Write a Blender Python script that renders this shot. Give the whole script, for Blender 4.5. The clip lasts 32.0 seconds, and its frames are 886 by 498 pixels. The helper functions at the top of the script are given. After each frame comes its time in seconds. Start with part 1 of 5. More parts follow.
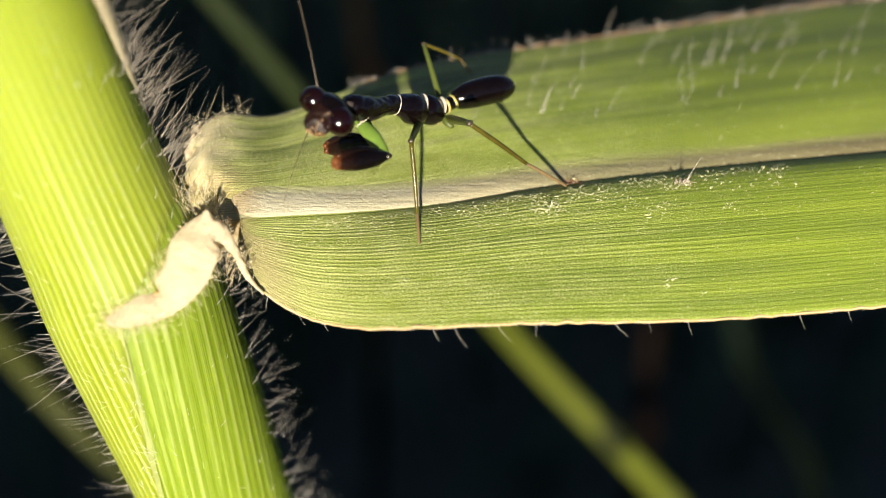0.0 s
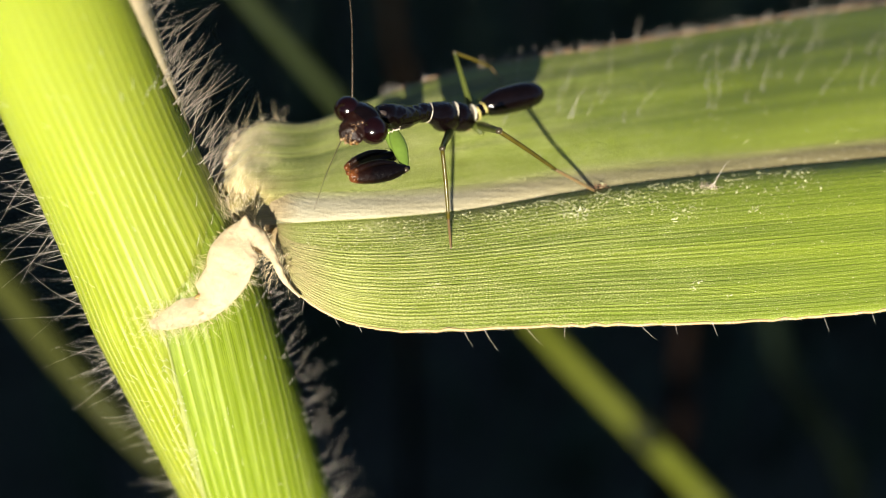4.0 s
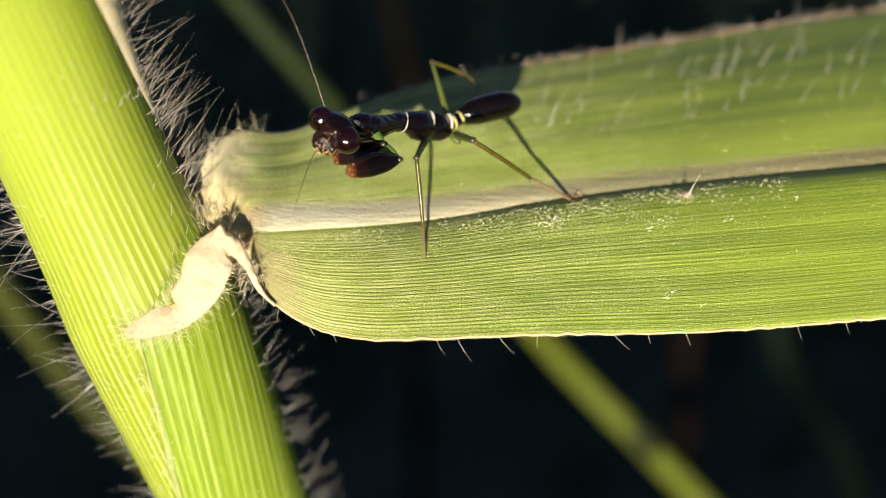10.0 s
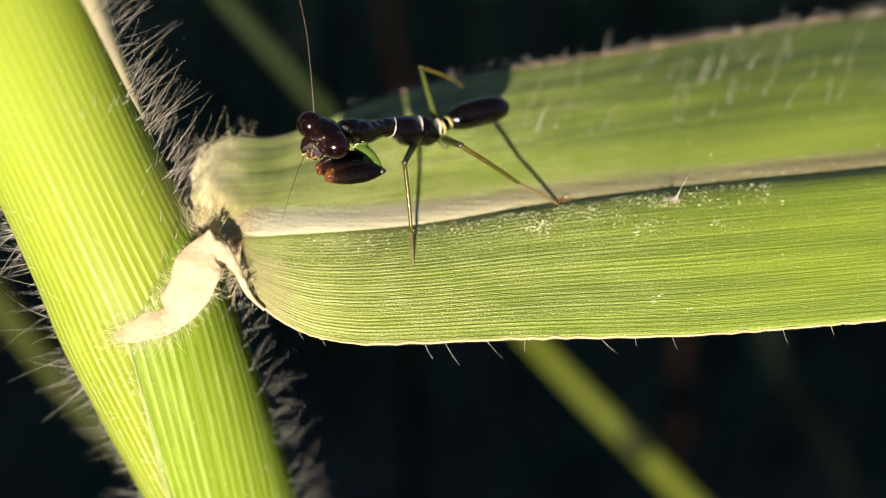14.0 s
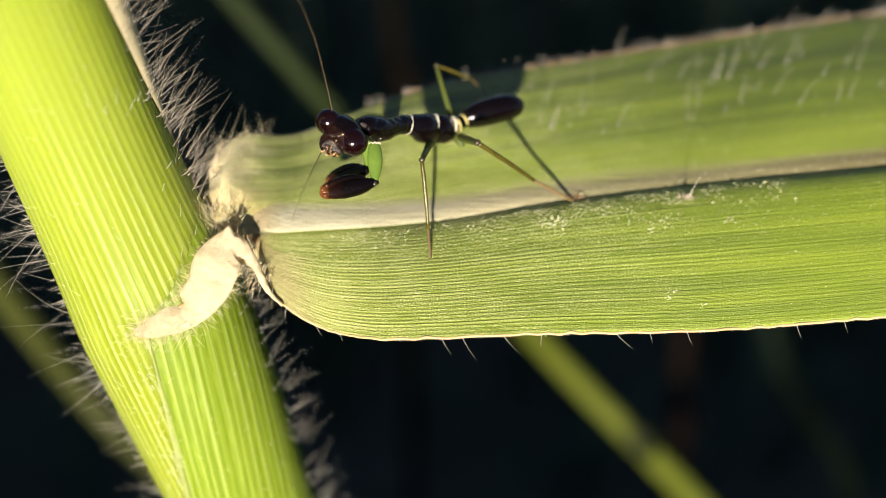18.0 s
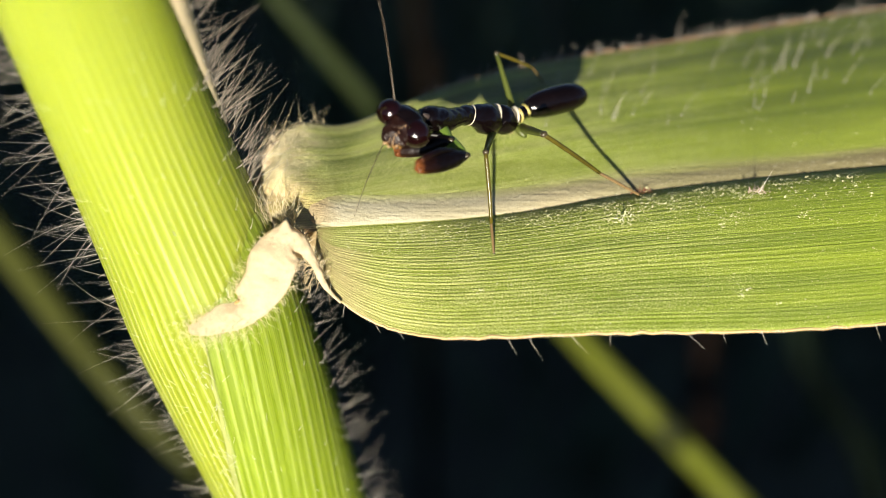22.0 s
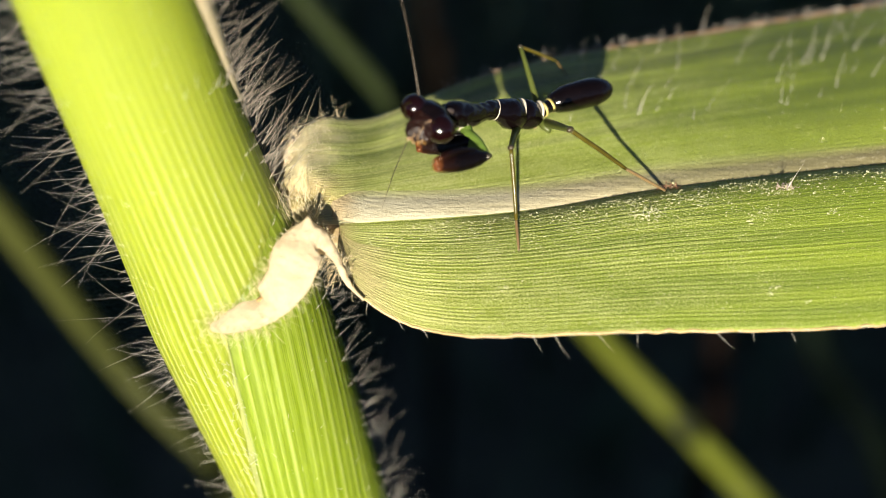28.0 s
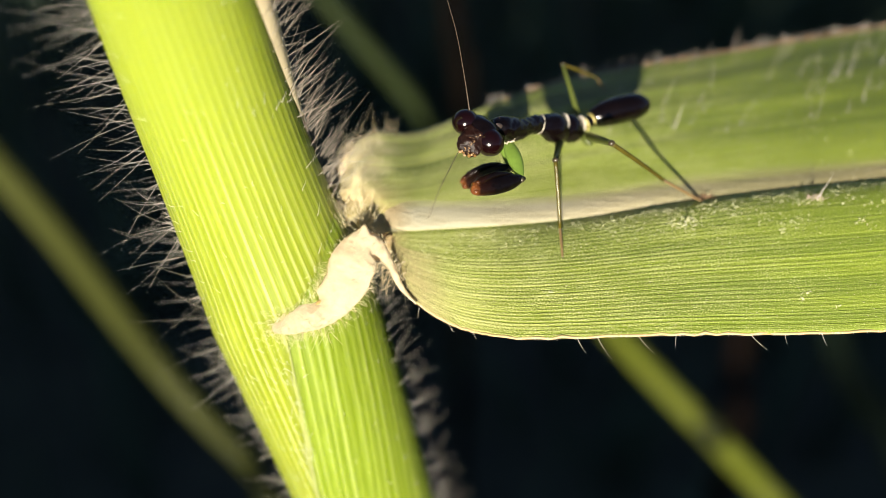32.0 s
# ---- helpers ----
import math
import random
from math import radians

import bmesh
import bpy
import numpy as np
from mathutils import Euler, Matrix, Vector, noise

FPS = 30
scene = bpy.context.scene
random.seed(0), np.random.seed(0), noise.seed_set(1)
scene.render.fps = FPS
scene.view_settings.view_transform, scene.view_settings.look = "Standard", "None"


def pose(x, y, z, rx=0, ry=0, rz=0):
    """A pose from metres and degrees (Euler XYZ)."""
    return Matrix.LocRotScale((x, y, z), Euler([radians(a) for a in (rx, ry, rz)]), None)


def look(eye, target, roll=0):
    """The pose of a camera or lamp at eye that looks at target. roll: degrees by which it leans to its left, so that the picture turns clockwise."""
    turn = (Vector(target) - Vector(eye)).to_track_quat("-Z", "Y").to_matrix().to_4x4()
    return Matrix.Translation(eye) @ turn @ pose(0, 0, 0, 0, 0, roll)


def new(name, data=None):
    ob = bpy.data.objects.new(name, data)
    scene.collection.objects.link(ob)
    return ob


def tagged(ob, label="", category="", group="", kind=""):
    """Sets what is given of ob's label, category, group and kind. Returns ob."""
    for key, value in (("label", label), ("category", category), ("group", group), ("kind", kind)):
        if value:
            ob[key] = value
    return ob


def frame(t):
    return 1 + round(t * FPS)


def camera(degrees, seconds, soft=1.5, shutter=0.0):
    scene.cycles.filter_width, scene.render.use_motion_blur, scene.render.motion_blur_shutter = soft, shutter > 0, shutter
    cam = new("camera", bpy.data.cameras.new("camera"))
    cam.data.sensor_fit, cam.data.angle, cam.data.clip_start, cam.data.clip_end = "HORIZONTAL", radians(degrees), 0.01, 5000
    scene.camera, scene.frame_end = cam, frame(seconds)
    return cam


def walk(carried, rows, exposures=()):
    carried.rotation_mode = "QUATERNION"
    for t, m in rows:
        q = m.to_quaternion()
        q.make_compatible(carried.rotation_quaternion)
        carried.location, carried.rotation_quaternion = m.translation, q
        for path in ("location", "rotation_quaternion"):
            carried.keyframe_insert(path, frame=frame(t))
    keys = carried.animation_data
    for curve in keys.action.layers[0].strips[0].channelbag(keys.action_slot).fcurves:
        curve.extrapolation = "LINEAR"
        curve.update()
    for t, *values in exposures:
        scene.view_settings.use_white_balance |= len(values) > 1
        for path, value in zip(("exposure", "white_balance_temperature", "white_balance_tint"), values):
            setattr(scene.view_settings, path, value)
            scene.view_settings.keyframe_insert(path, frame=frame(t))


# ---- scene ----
# One millimetre of the plan; the plan's axes are right, up along the leaf's tilt, and towards the lens.
MM = 0.001
# The plan stands tilted in the world, so that the blade lies level and the stem leans up.
BASE = Matrix.Translation((0, 0, 0.30)) @ pose(0, 0, 0, 40, 0, 0)

cam = camera(44.0, 32.0, 1.0)
cam.data.dof.use_dof = True
cam.data.dof.focus_distance = 0.0299
cam.data.dof.aperture_fstop = 34.0

# seconds, place in millimetres, turn in degrees
PATH = [
    (0.0, -0.925, -0.626, 30.744, 1.396, -0.906, 0.155),
    (0.5, -0.777, -0.619, 30.670, 1.447, -0.895, 0.150),
    (1.0, -0.925, -0.160, 31.452, 1.034, 0.014, 0.038),
    (1.5, -0.884, -0.409, 31.219, 1.239, 0.199, 0.106),
    (2.0, -0.745, -0.483, 30.620, 1.131, -0.609, 0.124),
    (2.5, -0.884, -0.509, 30.745, 1.166, -0.931, 0.053),
    (3.0, -0.991, -0.641, 31.238, 1.355, -0.319, 0.058),
    (3.5, -0.862, -0.489, 31.422, 1.094, 0.333, 0.051),
    (5.5, -0.808, -0.130, 31.876, 1.043, 1.834, 0.041),
    (6.0, -0.067, -0.098, 31.131, 1.027, 1.246, 0.031),
    (6.5, 0.255, -0.107, 32.034, 1.477, 1.680, -0.022),
    (7.0, -0.022, -0.154, 32.530, 1.591, 2.155, 0.050),
    (7.5, -0.098, -0.047, 31.770, 1.335, 1.653, 0.029),
    (8.0, 0.063, -0.151, 31.775, 1.339, 1.524, 0.104),
    (8.5, 0.172, -0.177, 31.868, 1.339, 1.425, 0.060),
    (9.0, 0.001, -0.000, 31.298, 0.939, 0.829, 0.051),
    (9.5, 0.182, -0.220, 31.788, 1.458, 1.596, -0.099),
    (10.0, 0.214, -0.210, 31.666, 1.258, 1.543, 0.097),
    (10.5, 0.337, -0.136, 31.538, 1.226, 1.397, 0.058),
    (11.0, 0.201, -0.102, 31.594, 1.255, 1.403, -0.030),
    (11.5, -0.489, -0.244, 32.362, 1.407, 1.864, 0.100),
    (12.0, -0.046, -0.305, 31.225, 1.040, 1.078, 0.132),
    (12.5, 0.407, -0.212, 31.811, 1.313, 1.138, -0.048),
    (13.0, 0.357, -0.162, 31.268, 1.332, 0.903, -0.042),
    (13.5, 0.447, -0.173, 31.991, 1.525, 1.362, -0.033),
    (14.0, 0.416, -0.149, 31.836, 1.361, 1.301, 0.006),
    (14.5, 0.217, -0.162, 31.731, 1.265, 1.138, -0.003),
    (16.5, 0.214, -0.253, 31.607, 1.294, 0.706, 0.074),
    (17.0, 0.191, -0.298, 31.839, 1.423, 0.609, 0.060),
    (17.5, 0.122, -0.314, 32.115, 1.441, 1.019, 0.073),
    (18.0, -0.082, -0.307, 32.126, 1.454, 1.228, 0.052),
    (18.5, 0.077, -0.246, 32.055, 1.285, 1.094, 0.003),
    (19.0, 0.309, -0.162, 31.908, 1.194, 1.103, 0.037),
    (19.5, 0.006, -0.243, 32.579, 1.500, 1.421, -0.098),
    (20.0, -0.156, -0.319, 32.543, 1.523, 1.617, 0.081),
    (20.5, -1.344, -0.068, 31.430, 0.696, 1.822, 0.204),
    (21.0, -1.597, -0.121, 30.803, 0.705, 1.659, 0.285),
    (21.5, -1.552, 0.056, 30.771, 0.468, 1.779, 0.270),
    (22.0, -1.579, 0.051, 31.099, 0.570, 1.708, 0.277),
    (22.5, -1.487, 0.011, 31.487, 0.587, 1.774, 0.234),
    (23.0, -1.620, -0.143, 31.396, 0.747, 1.705, 0.217),
    (23.5, -1.693, 0.043, 31.828, 0.668, 1.859, 0.229),
    (24.0, -1.933, -0.068, 31.914, 0.889, 2.070, 0.410),
    (24.5, -1.945, 0.010, 32.011, 0.856, 2.309, 0.431),
    (26.5, -2.125, 0.006, 32.350, 0.525, 1.994, 0.401),
    (27.0, -1.681, 0.156, 31.164, 0.120, 1.554, 0.337),
    (27.5, -1.630, 0.270, 30.976, 0.158, 1.766, 0.334),
    (28.0, -2.045, 0.255, 30.744, 0.005, 2.085, 0.344),
    (28.5, -2.938, 0.319, 31.382, 0.043, 2.803, 0.399),
    (29.0, -2.997, 0.256, 30.833, -0.021, 2.530, 0.401),
    (29.5, -2.533, 0.252, 30.639, -0.096, 2.144, 0.417),
    (30.0, -2.284, 0.317, 30.612, -0.307, 1.853, 0.408),
    (30.5, -2.209, 0.320, 31.525, 0.079, 2.006, 0.340),
    (31.0, -2.109, 0.171, 31.723, 0.290, 2.384, 0.397),
    (31.5, -2.497, 0.288, 32.508, 0.405, 2.977, 0.361),
    (32.0, -2.821, 0.184, 32.517, 0.476, 3.030, 0.480),
]
walk(cam, [(t, BASE @ pose(x * MM, y * MM, z * MM, a, b, c)) for t, x, y, z, a, b, c in PATH],
     exposures=((0.0, 1.42), (3.5, 1.43), (10.0, 1.42), (18.0, 1.40), (21.0, 1.44), (24.0, 1.40), (27.0, 1.48), (29.0, 1.43), (32.0, 1.44)))

# ---- light ----
SUN_WAY = Vector((-0.05, -0.43, 0.90)).normalized()      # towards the sun, in the plan
sun_world = (BASE.to_3x3() @ SUN_WAY).normalized()
sun = new("sun", bpy.data.lights.new("sun", "SUN"))
sun.data.energy, sun.data.angle, sun.data.color = 5.0, radians(0.53), (1.0, 0.92, 0.765)
sun.matrix_world = look(sun_world * 5, (0, 0, 0))
world = bpy.data.worlds.new("sky")
scene.world = world
world.use_nodes = True
sky = world.node_tree.nodes.new("ShaderNodeTexSky")
sky.sky_type, sky.sun_disc = "NISHITA", False
sky.air_density, sky.dust_density, sky.ozone_density = 0.36, 0.2, 1.0
sky.sun_elevation = math.asin(sun_world.z)
sky.sun_rotation = math.atan2(sun_world.x, sun_world.y)
world.node_tree.links.new(sky.outputs[0], world.node_tree.nodes["Background"].inputs[0])
world.node_tree.nodes["Background"].inputs[1].default_value = 0.05


# ---- materials ----
def material(name, color, rough=0.5, metal=0.0, spec=0.5):
    m = bpy.data.materials.new(name)
    m.use_nodes = True
    b = m.node_tree.nodes["Principled BSDF"]
    b.inputs["Base Color"].default_value = (*color, 1)
    b.inputs["Roughness"].default_value = rough
    b.inputs["Metallic"].default_value = metal
    b.inputs["Specular IOR Level"].default_value = spec
    return m, m.node_tree.nodes, m.node_tree.links, b


def ramp(nodes, stops):
    r = nodes.new("ShaderNodeValToRGB")
    e = r.color_ramp.elements
    while len(e) < len(stops):
        e.new(0.5)
    for el, (p, c) in zip(e, stops):
        el.position, el.color = p, (*c, 1)
    return r


def math_node(nodes, links, op, a, b=None, c=None):
    n = nodes.new("ShaderNodeMath")
    n.operation = op
    for i, v in enumerate((a, b, c)):
        if v is None:
            continue
        if isinstance(v, (int, float)):
            n.inputs[i].default_value = v
        else:
            links.new(v, n.inputs[i])
    return n.outputs[0]


def mix(nodes, links, fac, a, b, mode="MIX"):
    n = nodes.new("ShaderNodeMix")
    n.data_type, n.blend_type = "RGBA", mode
    for sock, v in ((n.inputs[0], fac), (n.inputs[6], a), (n.inputs[7], b)):
        if isinstance(v, (int, float)):
            sock.default_value = v
        elif isinstance(v, tuple):
            sock.default_value = (*v, 1)
        else:
            links.new(v, sock)
    return n.outputs[2]


def noise_tex(nodes, links, vec, scale, detail=4.0, rough=0.6):
    n = nodes.new("ShaderNodeTexNoise")
    n.inputs["Scale"].default_value, n.inputs["Detail"].default_value = scale, detail
    n.inputs["Roughness"].default_value = rough
    links.new(vec, n.inputs["Vector"])
    return n.outputs["Fac"]


def mapped(nodes, links, vec, scale):
    n = nodes.new("ShaderNodeMapping")
    n.inputs["Scale"].default_value = scale
    links.new(vec, n.inputs["Vector"])
    return n.outputs[0]


def bump(nodes, links, height, bsdf, strength, distance):
    n = nodes.new("ShaderNodeBump")
    n.inputs["Strength"].default_value, n.inputs["Distance"].default_value = strength, distance
    links.new(height, n.inputs["Height"])
    links.new(n.outputs[0], bsdf.inputs["Normal"])
    return n


def thin(nodes, links, bsdf, color, share):
    """Lets some of the light through, as a leaf does."""
    tr = nodes.new("ShaderNodeBsdfTranslucent")
    if isinstance(color, tuple):
        tr.inputs[0].default_value = (*color, 1)
    else:
        links.new(color, tr.inputs[0])
    mx = nodes.new("ShaderNodeMixShader")
    mx.inputs[0].default_value = share
    links.new(bsdf.outputs[0], mx.inputs[1])
    links.new(tr.outputs[0], mx.inputs[2])
    links.new(mx.outputs[0], nodes["Material Output"].inputs[0])


def blade_material():
    """Green grass blade: UV u runs along it and v across, both in millimetres."""
    m, n, l, b = material("grass_blade", (0.2, 0.3, 0.05), 0.42, spec=0.32)
    uv = n.new("ShaderNodeUVMap").outputs[0]
    sep = n.new("ShaderNodeSeparateXYZ")
    l.new(uv, sep.inputs[0])
    u, v = sep.outputs[0], sep.outputs[1]
    fine = noise_tex(n, l, mapped(n, l, uv, (0.25, 9.0, 1)), 1.0, 3.0)
    vein = math_node(n, l, "SINE", math_node(n, l, "MULTIPLY_ADD", fine, 2.5, math_node(n, l, "MULTIPLY", v, 46.0)))
    line = noise_tex(n, l, mapped(n, l, uv, (0.09, 17.0, 1)), 1.0, 4.0, 0.62)
    both = math_node(n, l, "MULTIPLY_ADD", vein, 0.11, math_node(n, l, "MULTIPLY_ADD", line, 1.25, -0.12))
    lines = ramp(n, [(0.28, (0, 0, 0)), (0.70, (1, 1, 1))])
    l.new(both, lines.inputs[0])
    vein01 = lines.outputs[0]
    broad = noise_tex(n, l, mapped(n, l, uv, (0.10, 1.6, 1)), 1.0, 3.0)
    mott = noise_tex(n, l, mapped(n, l, uv, (7.0, 15.0, 1)), 1.0, 6.0, 0.75)
    cells = noise_tex(n, l, mapped(n, l, uv, (20.0, 30.0, 1)), 1.0, 2.0, 0.5)
    patch = noise_tex(n, l, mapped(n, l, uv, (0.7, 1.1, 1)), 1.0, 3.0, 0.6)
    band = noise_tex(n, l, mapped(n, l, uv, (0.05, 0.8, 1)), 1.0, 2.0)
    # pale specks standing for glints on the leaf's cells, put into the colour
    spark = ramp(n, [(0.55, (0, 0, 0)), (0.66, (1, 1, 1))])
    l.new(cells, spark.inputs[0])
    deep = ramp(n, [(0.36, (1, 1, 1)), (0.52, (0, 0, 0))])
    l.new(cells, deep.inputs[0])
    glint = ramp(n, [(0.54, (0, 0, 0)), (0.68, (1, 1, 1))])
    l.new(mott, glint.inputs[0])
    green = ramp(n, [(0.28, (0.150, 0.222, 0.012)), (0.52, (0.206, 0.282, 0.017)), (0.78, (0.280, 0.355, 0.028))])
    l.new(broad, green.inputs[0])
    c = mix(n, l, math_node(n, l, "MULTIPLY", vein01, 0.27), green.outputs[0], (0.36, 0.42, 0.075))
    vein_pale = ramp(n, [(0.45, (0, 0, 0)), (0.80, (1, 1, 1))])
    l.new(both, vein_pale.inputs[0])
    # yellower and paler towards the base
    grade = n.new("ShaderNodeMapRange")
    grade.inputs[1].default_value, grade.inputs[2].default_value = 2.0, -5.0
    l.new(math_node(n, l, "MULTIPLY_ADD", patch, 2.0, u), grade.inputs[0])
    upper = n.new("ShaderNodeMapRange")
    upper.inputs[1].default_value, upper.inputs[2].default_value = 0.0, 2.0
    upper.inputs[3].default_value, upper.inputs[4].default_value = 0.55, 0.42
    l.new(v, upper.inputs[0])
    c = mix(n, l, math_node(n, l, "MULTIPLY", grade.outputs[0], upper.outputs[0]), c, (0.40, 0.44, 0.080))
    c = mix(n, l, math_node(n, l, "MULTIPLY", math_node(n, l, "MULTIPLY", grade.outputs[0], vein_pale.outputs[0]), 0.55), c, (0.55, 0.57, 0.17))
    c = mix(n, l, math_node(n, l, "MULTIPLY", glint.outputs[0], 0.6), c, (0.54, 0.57, 0.19))
    c = mix(n, l, math_node(n, l, "MULTIPLY", deep.outputs[0], 0.28), c, (0.085, 0.135, 0.012))
    outward = n.new("ShaderNodeMapRange")
    outward.inputs[1].default_value, outward.inputs[2].default_value = 2.0, 9.5
    outward.inputs[3].default_value, outward.inputs[4].default_value = 1.0, 0.22
    l.new(u, outward.inputs[0])
    near_mid = math_node(n, l, "MULTIPLY", math_node(n, l, "MULTIPLY_ADD", patch, 1.6, -0.35), outward.outputs[0])
    c = mix(n, l, math_node(n, l, "MULTIPLY", spark.outputs[0], math_node(n, l, "MULTIPLY", near_mid, 1.35)), c, (0.72, 0.74, 0.31))
    # dark streaks; the upper half's weaker sunlight is put into the colour too
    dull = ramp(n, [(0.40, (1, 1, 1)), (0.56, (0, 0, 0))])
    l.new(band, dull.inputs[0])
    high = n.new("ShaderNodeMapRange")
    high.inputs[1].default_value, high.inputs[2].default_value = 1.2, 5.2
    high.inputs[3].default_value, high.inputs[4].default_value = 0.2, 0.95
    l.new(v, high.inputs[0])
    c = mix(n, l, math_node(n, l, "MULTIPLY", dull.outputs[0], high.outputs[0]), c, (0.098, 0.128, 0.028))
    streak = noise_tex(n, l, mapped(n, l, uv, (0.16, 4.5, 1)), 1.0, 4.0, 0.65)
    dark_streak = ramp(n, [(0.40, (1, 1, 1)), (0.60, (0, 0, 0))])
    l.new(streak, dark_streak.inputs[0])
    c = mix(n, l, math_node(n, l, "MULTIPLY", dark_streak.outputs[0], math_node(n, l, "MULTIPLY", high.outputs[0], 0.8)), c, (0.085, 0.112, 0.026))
    # reddish brown stain where the lower margin leaves the collar
    rust = n.new("ShaderNodeMapRange")
    rust.inputs[1].default_value, rust.inputs[2].default_value = -4.4, -5.3
    l.new(math_node(n, l, "MULTIPLY_ADD", v, 0.16, math_node(n, l, "MULTIPLY_ADD", patch, 0.7, u)), rust.inputs[0])
    low = math_node(n, l, "LESS_THAN", v, -1.4)
    c = mix(n, l, math_node(n, l, "MULTIPLY", math_node(n, l, "MULTIPLY", rust.outputs[0], low), 0.8), c, (0.44, 0.29, 0.18))
    # straw tint of the lower half's outer base
    straw = n.new("ShaderNodeMapRange")
    straw.interpolation_type = "SMOOTHSTEP"
    straw.inputs[1].default_value, straw.inputs[2].default_value = -3.4, -5.4
    l.new(math_node(n, l, "MULTIPLY_ADD", v, 0.55, math_node(n, l, "MULTIPLY_ADD", patch, 2.2, u)), straw.inputs[0])
    low_half = math_node(n, l, "LESS_THAN", v, -0.6)
    c = mix(n, l, math_node(n, l, "MULTIPLY", math_node(n, l, "MULTIPLY", straw.outputs[0], low_half), 0.42), c, (0.55, 0.52, 0.21))
    # cream at the base, where the blade joins the collar
    pale = n.new("ShaderNodeMapRange")
    pale.inputs[1].default_value, pale.inputs[2].default_value = -5.3, -6.5
    l.new(math_node(n, l, "MULTIPLY_ADD", mott, 0.9, math_node(n, l, "MULTIPLY_ADD", patch, 2.6, math_node(n, l, "SUBTRACT", u, 1.2))), pale.inputs[0])
    c = mix(n, l, pale.outputs[0], c, mix(n, l, glint.outputs[0], (0.64, 0.565, 0.34), (0.78, 0.71, 0.48)))
    # crumbled brown rim and blotches of the lobe
    rim_v = n.new("ShaderNodeMapRange")
    rim_v.inputs[1].default_value, rim_v.inputs[2].default_value = 5.9, 6.5
    l.new(math_node(n, l, "MULTIPLY_ADD", mott, 1.3, math_node(n, l, "ADD", v, -0.65)), rim_v.inputs[0])
    rim_u = n.new("ShaderNodeMapRange")
    rim_u.inputs[1].default_value, rim_u.inputs[2].default_value = -3.8, -5.2
    l.new(u, rim_u.inputs[0])
    c = mix(n, l, math_node(n, l, "MULTIPLY", math_node(n, l, "MULTIPLY", rim_v.outputs[0], rim_u.outputs[0]), 0.8), c, (0.33, 0.26, 0.17))
    blotch = ramp(n, [(0.50, (0, 0, 0)), (0.62, (1, 1, 1))])
    l.new(noise_tex(n, l, mapped(n, l, uv, (2.2, 1.6, 1)), 1.0, 4.0, 0.65), blotch.inputs[0])
    c = mix(n, l, math_node(n, l, "MULTIPLY", math_node(n, l, "MULTIPLY", blotch.outputs[0], pale.outputs[0]), 0.35), c, (0.50, 0.38, 0.17))
    # brown of the hollow beside the stem: tissue, and partly its shadow put into colour
    hollow_u, hollow_v = n.new("ShaderNodeMapRange"), n.new("ShaderNodeMapRange")
    hollow_u.inputs[1].default_value, hollow_u.inputs[2].default_value = -5.0, -5.9
    hollow_v.inputs[1].default_value, hollow_v.inputs[2].default_value = 3.9, 1.7
    l.new(math_node(n, l, "MULTIPLY_ADD", patch, 0.8, u), hollow_u.inputs[0])
    l.new(math_node(n, l, "MULTIPLY_ADD", mott, 0.8, v), hollow_v.inputs[0])
    c = mix(n, l, math_node(n, l, "MULTIPLY", math_node(n, l, "MULTIPLY", hollow_u.outputs[0], hollow_v.outputs[0]), 0.92), c, mix(n, l, vein_pale.outputs[0], (0.52, 0.37, 0.17), (0.62, 0.46, 0.24)))
    # paler green along the midrib's upper side
    along = n.new("ShaderNodeMapRange")
    along.inputs[1].default_value, along.inputs[2].default_value = 3.2, 0.8
    l.new(math_node(n, l, "MULTIPLY_ADD", streak, 1.6, math_node(n, l, "ADD", v, math_node(n, l, "MULTIPLY", math_node(n, l, "LESS_THAN", v, 0.0), 9.0))), along.inputs[0])
    c = mix(n, l, math_node(n, l, "MULTIPLY", along.outputs[0], 0.6), c, (0.40, 0.46, 0.075))
    # cream beside the midrib, on its upper side
    rim = n.new("ShaderNodeMapRange")
    rim.interpolation_type = "SMOOTHSTEP"
    rim.inputs[1].default_value, rim.inputs[2].default_value = 1.38, 0.66
    rim_at = math_node(n, l, "ADD", v, math_node(n, l, "MULTIPLY", math_node(n, l, "LESS_THAN", v, 0.0), 9.0))
    l.new(math_node(n, l, "MULTIPLY_ADD", math_node(n, l, "ADD", streak, line), 0.45, math_node(n, l, "ADD", math_node(n, l, "MULTIPLY_ADD", u, 0.03, rim_at), -0.35)), rim.inputs[0])
    far = n.new("ShaderNodeMapRange")
    far.inputs[1].default_value, far.inputs[2].default_value = -6.0, 19.0
    l.new(u, far.inputs[0])
    beige = ramp(n, [(0.03, (0.50, 0.445, 0.29)), (0.20, (0.44, 0.39, 0.25)), (0.36, (0.33, 0.295, 0.17)), (0.50, (0.24, 0.22, 0.11)), (0.80, (0.19, 0.165, 0.075))])
    l.new(far.outputs[0], beige.inputs[0])
    c = mix(n, l, math_node(n, l, "MULTIPLY", rim.outputs[0], 0.93), c, beige.outputs[0])
    # deep yellow-green grooves between the veins of the lower half near the base
    groove = ramp(n, [(0.36, (1, 1, 1)), (0.54, (0, 0, 0))])
    l.new(math_node(n, l, "MULTIPLY_ADD", patch, 0.35, math_node(n, l, "MULTIPLY", both, 0.75)), groove.inputs[0])
    near = n.new("ShaderNodeMapRange")
    near.inputs[1].default_value, near.inputs[2].default_value = 7.0, -3.0
    l.new(u, near.inputs[0])
    fresh = math_node(n, l, "MULTIPLY", near.outputs[0], math_node(n, l, "SUBTRACT", 1.0, pale.outputs[0]))
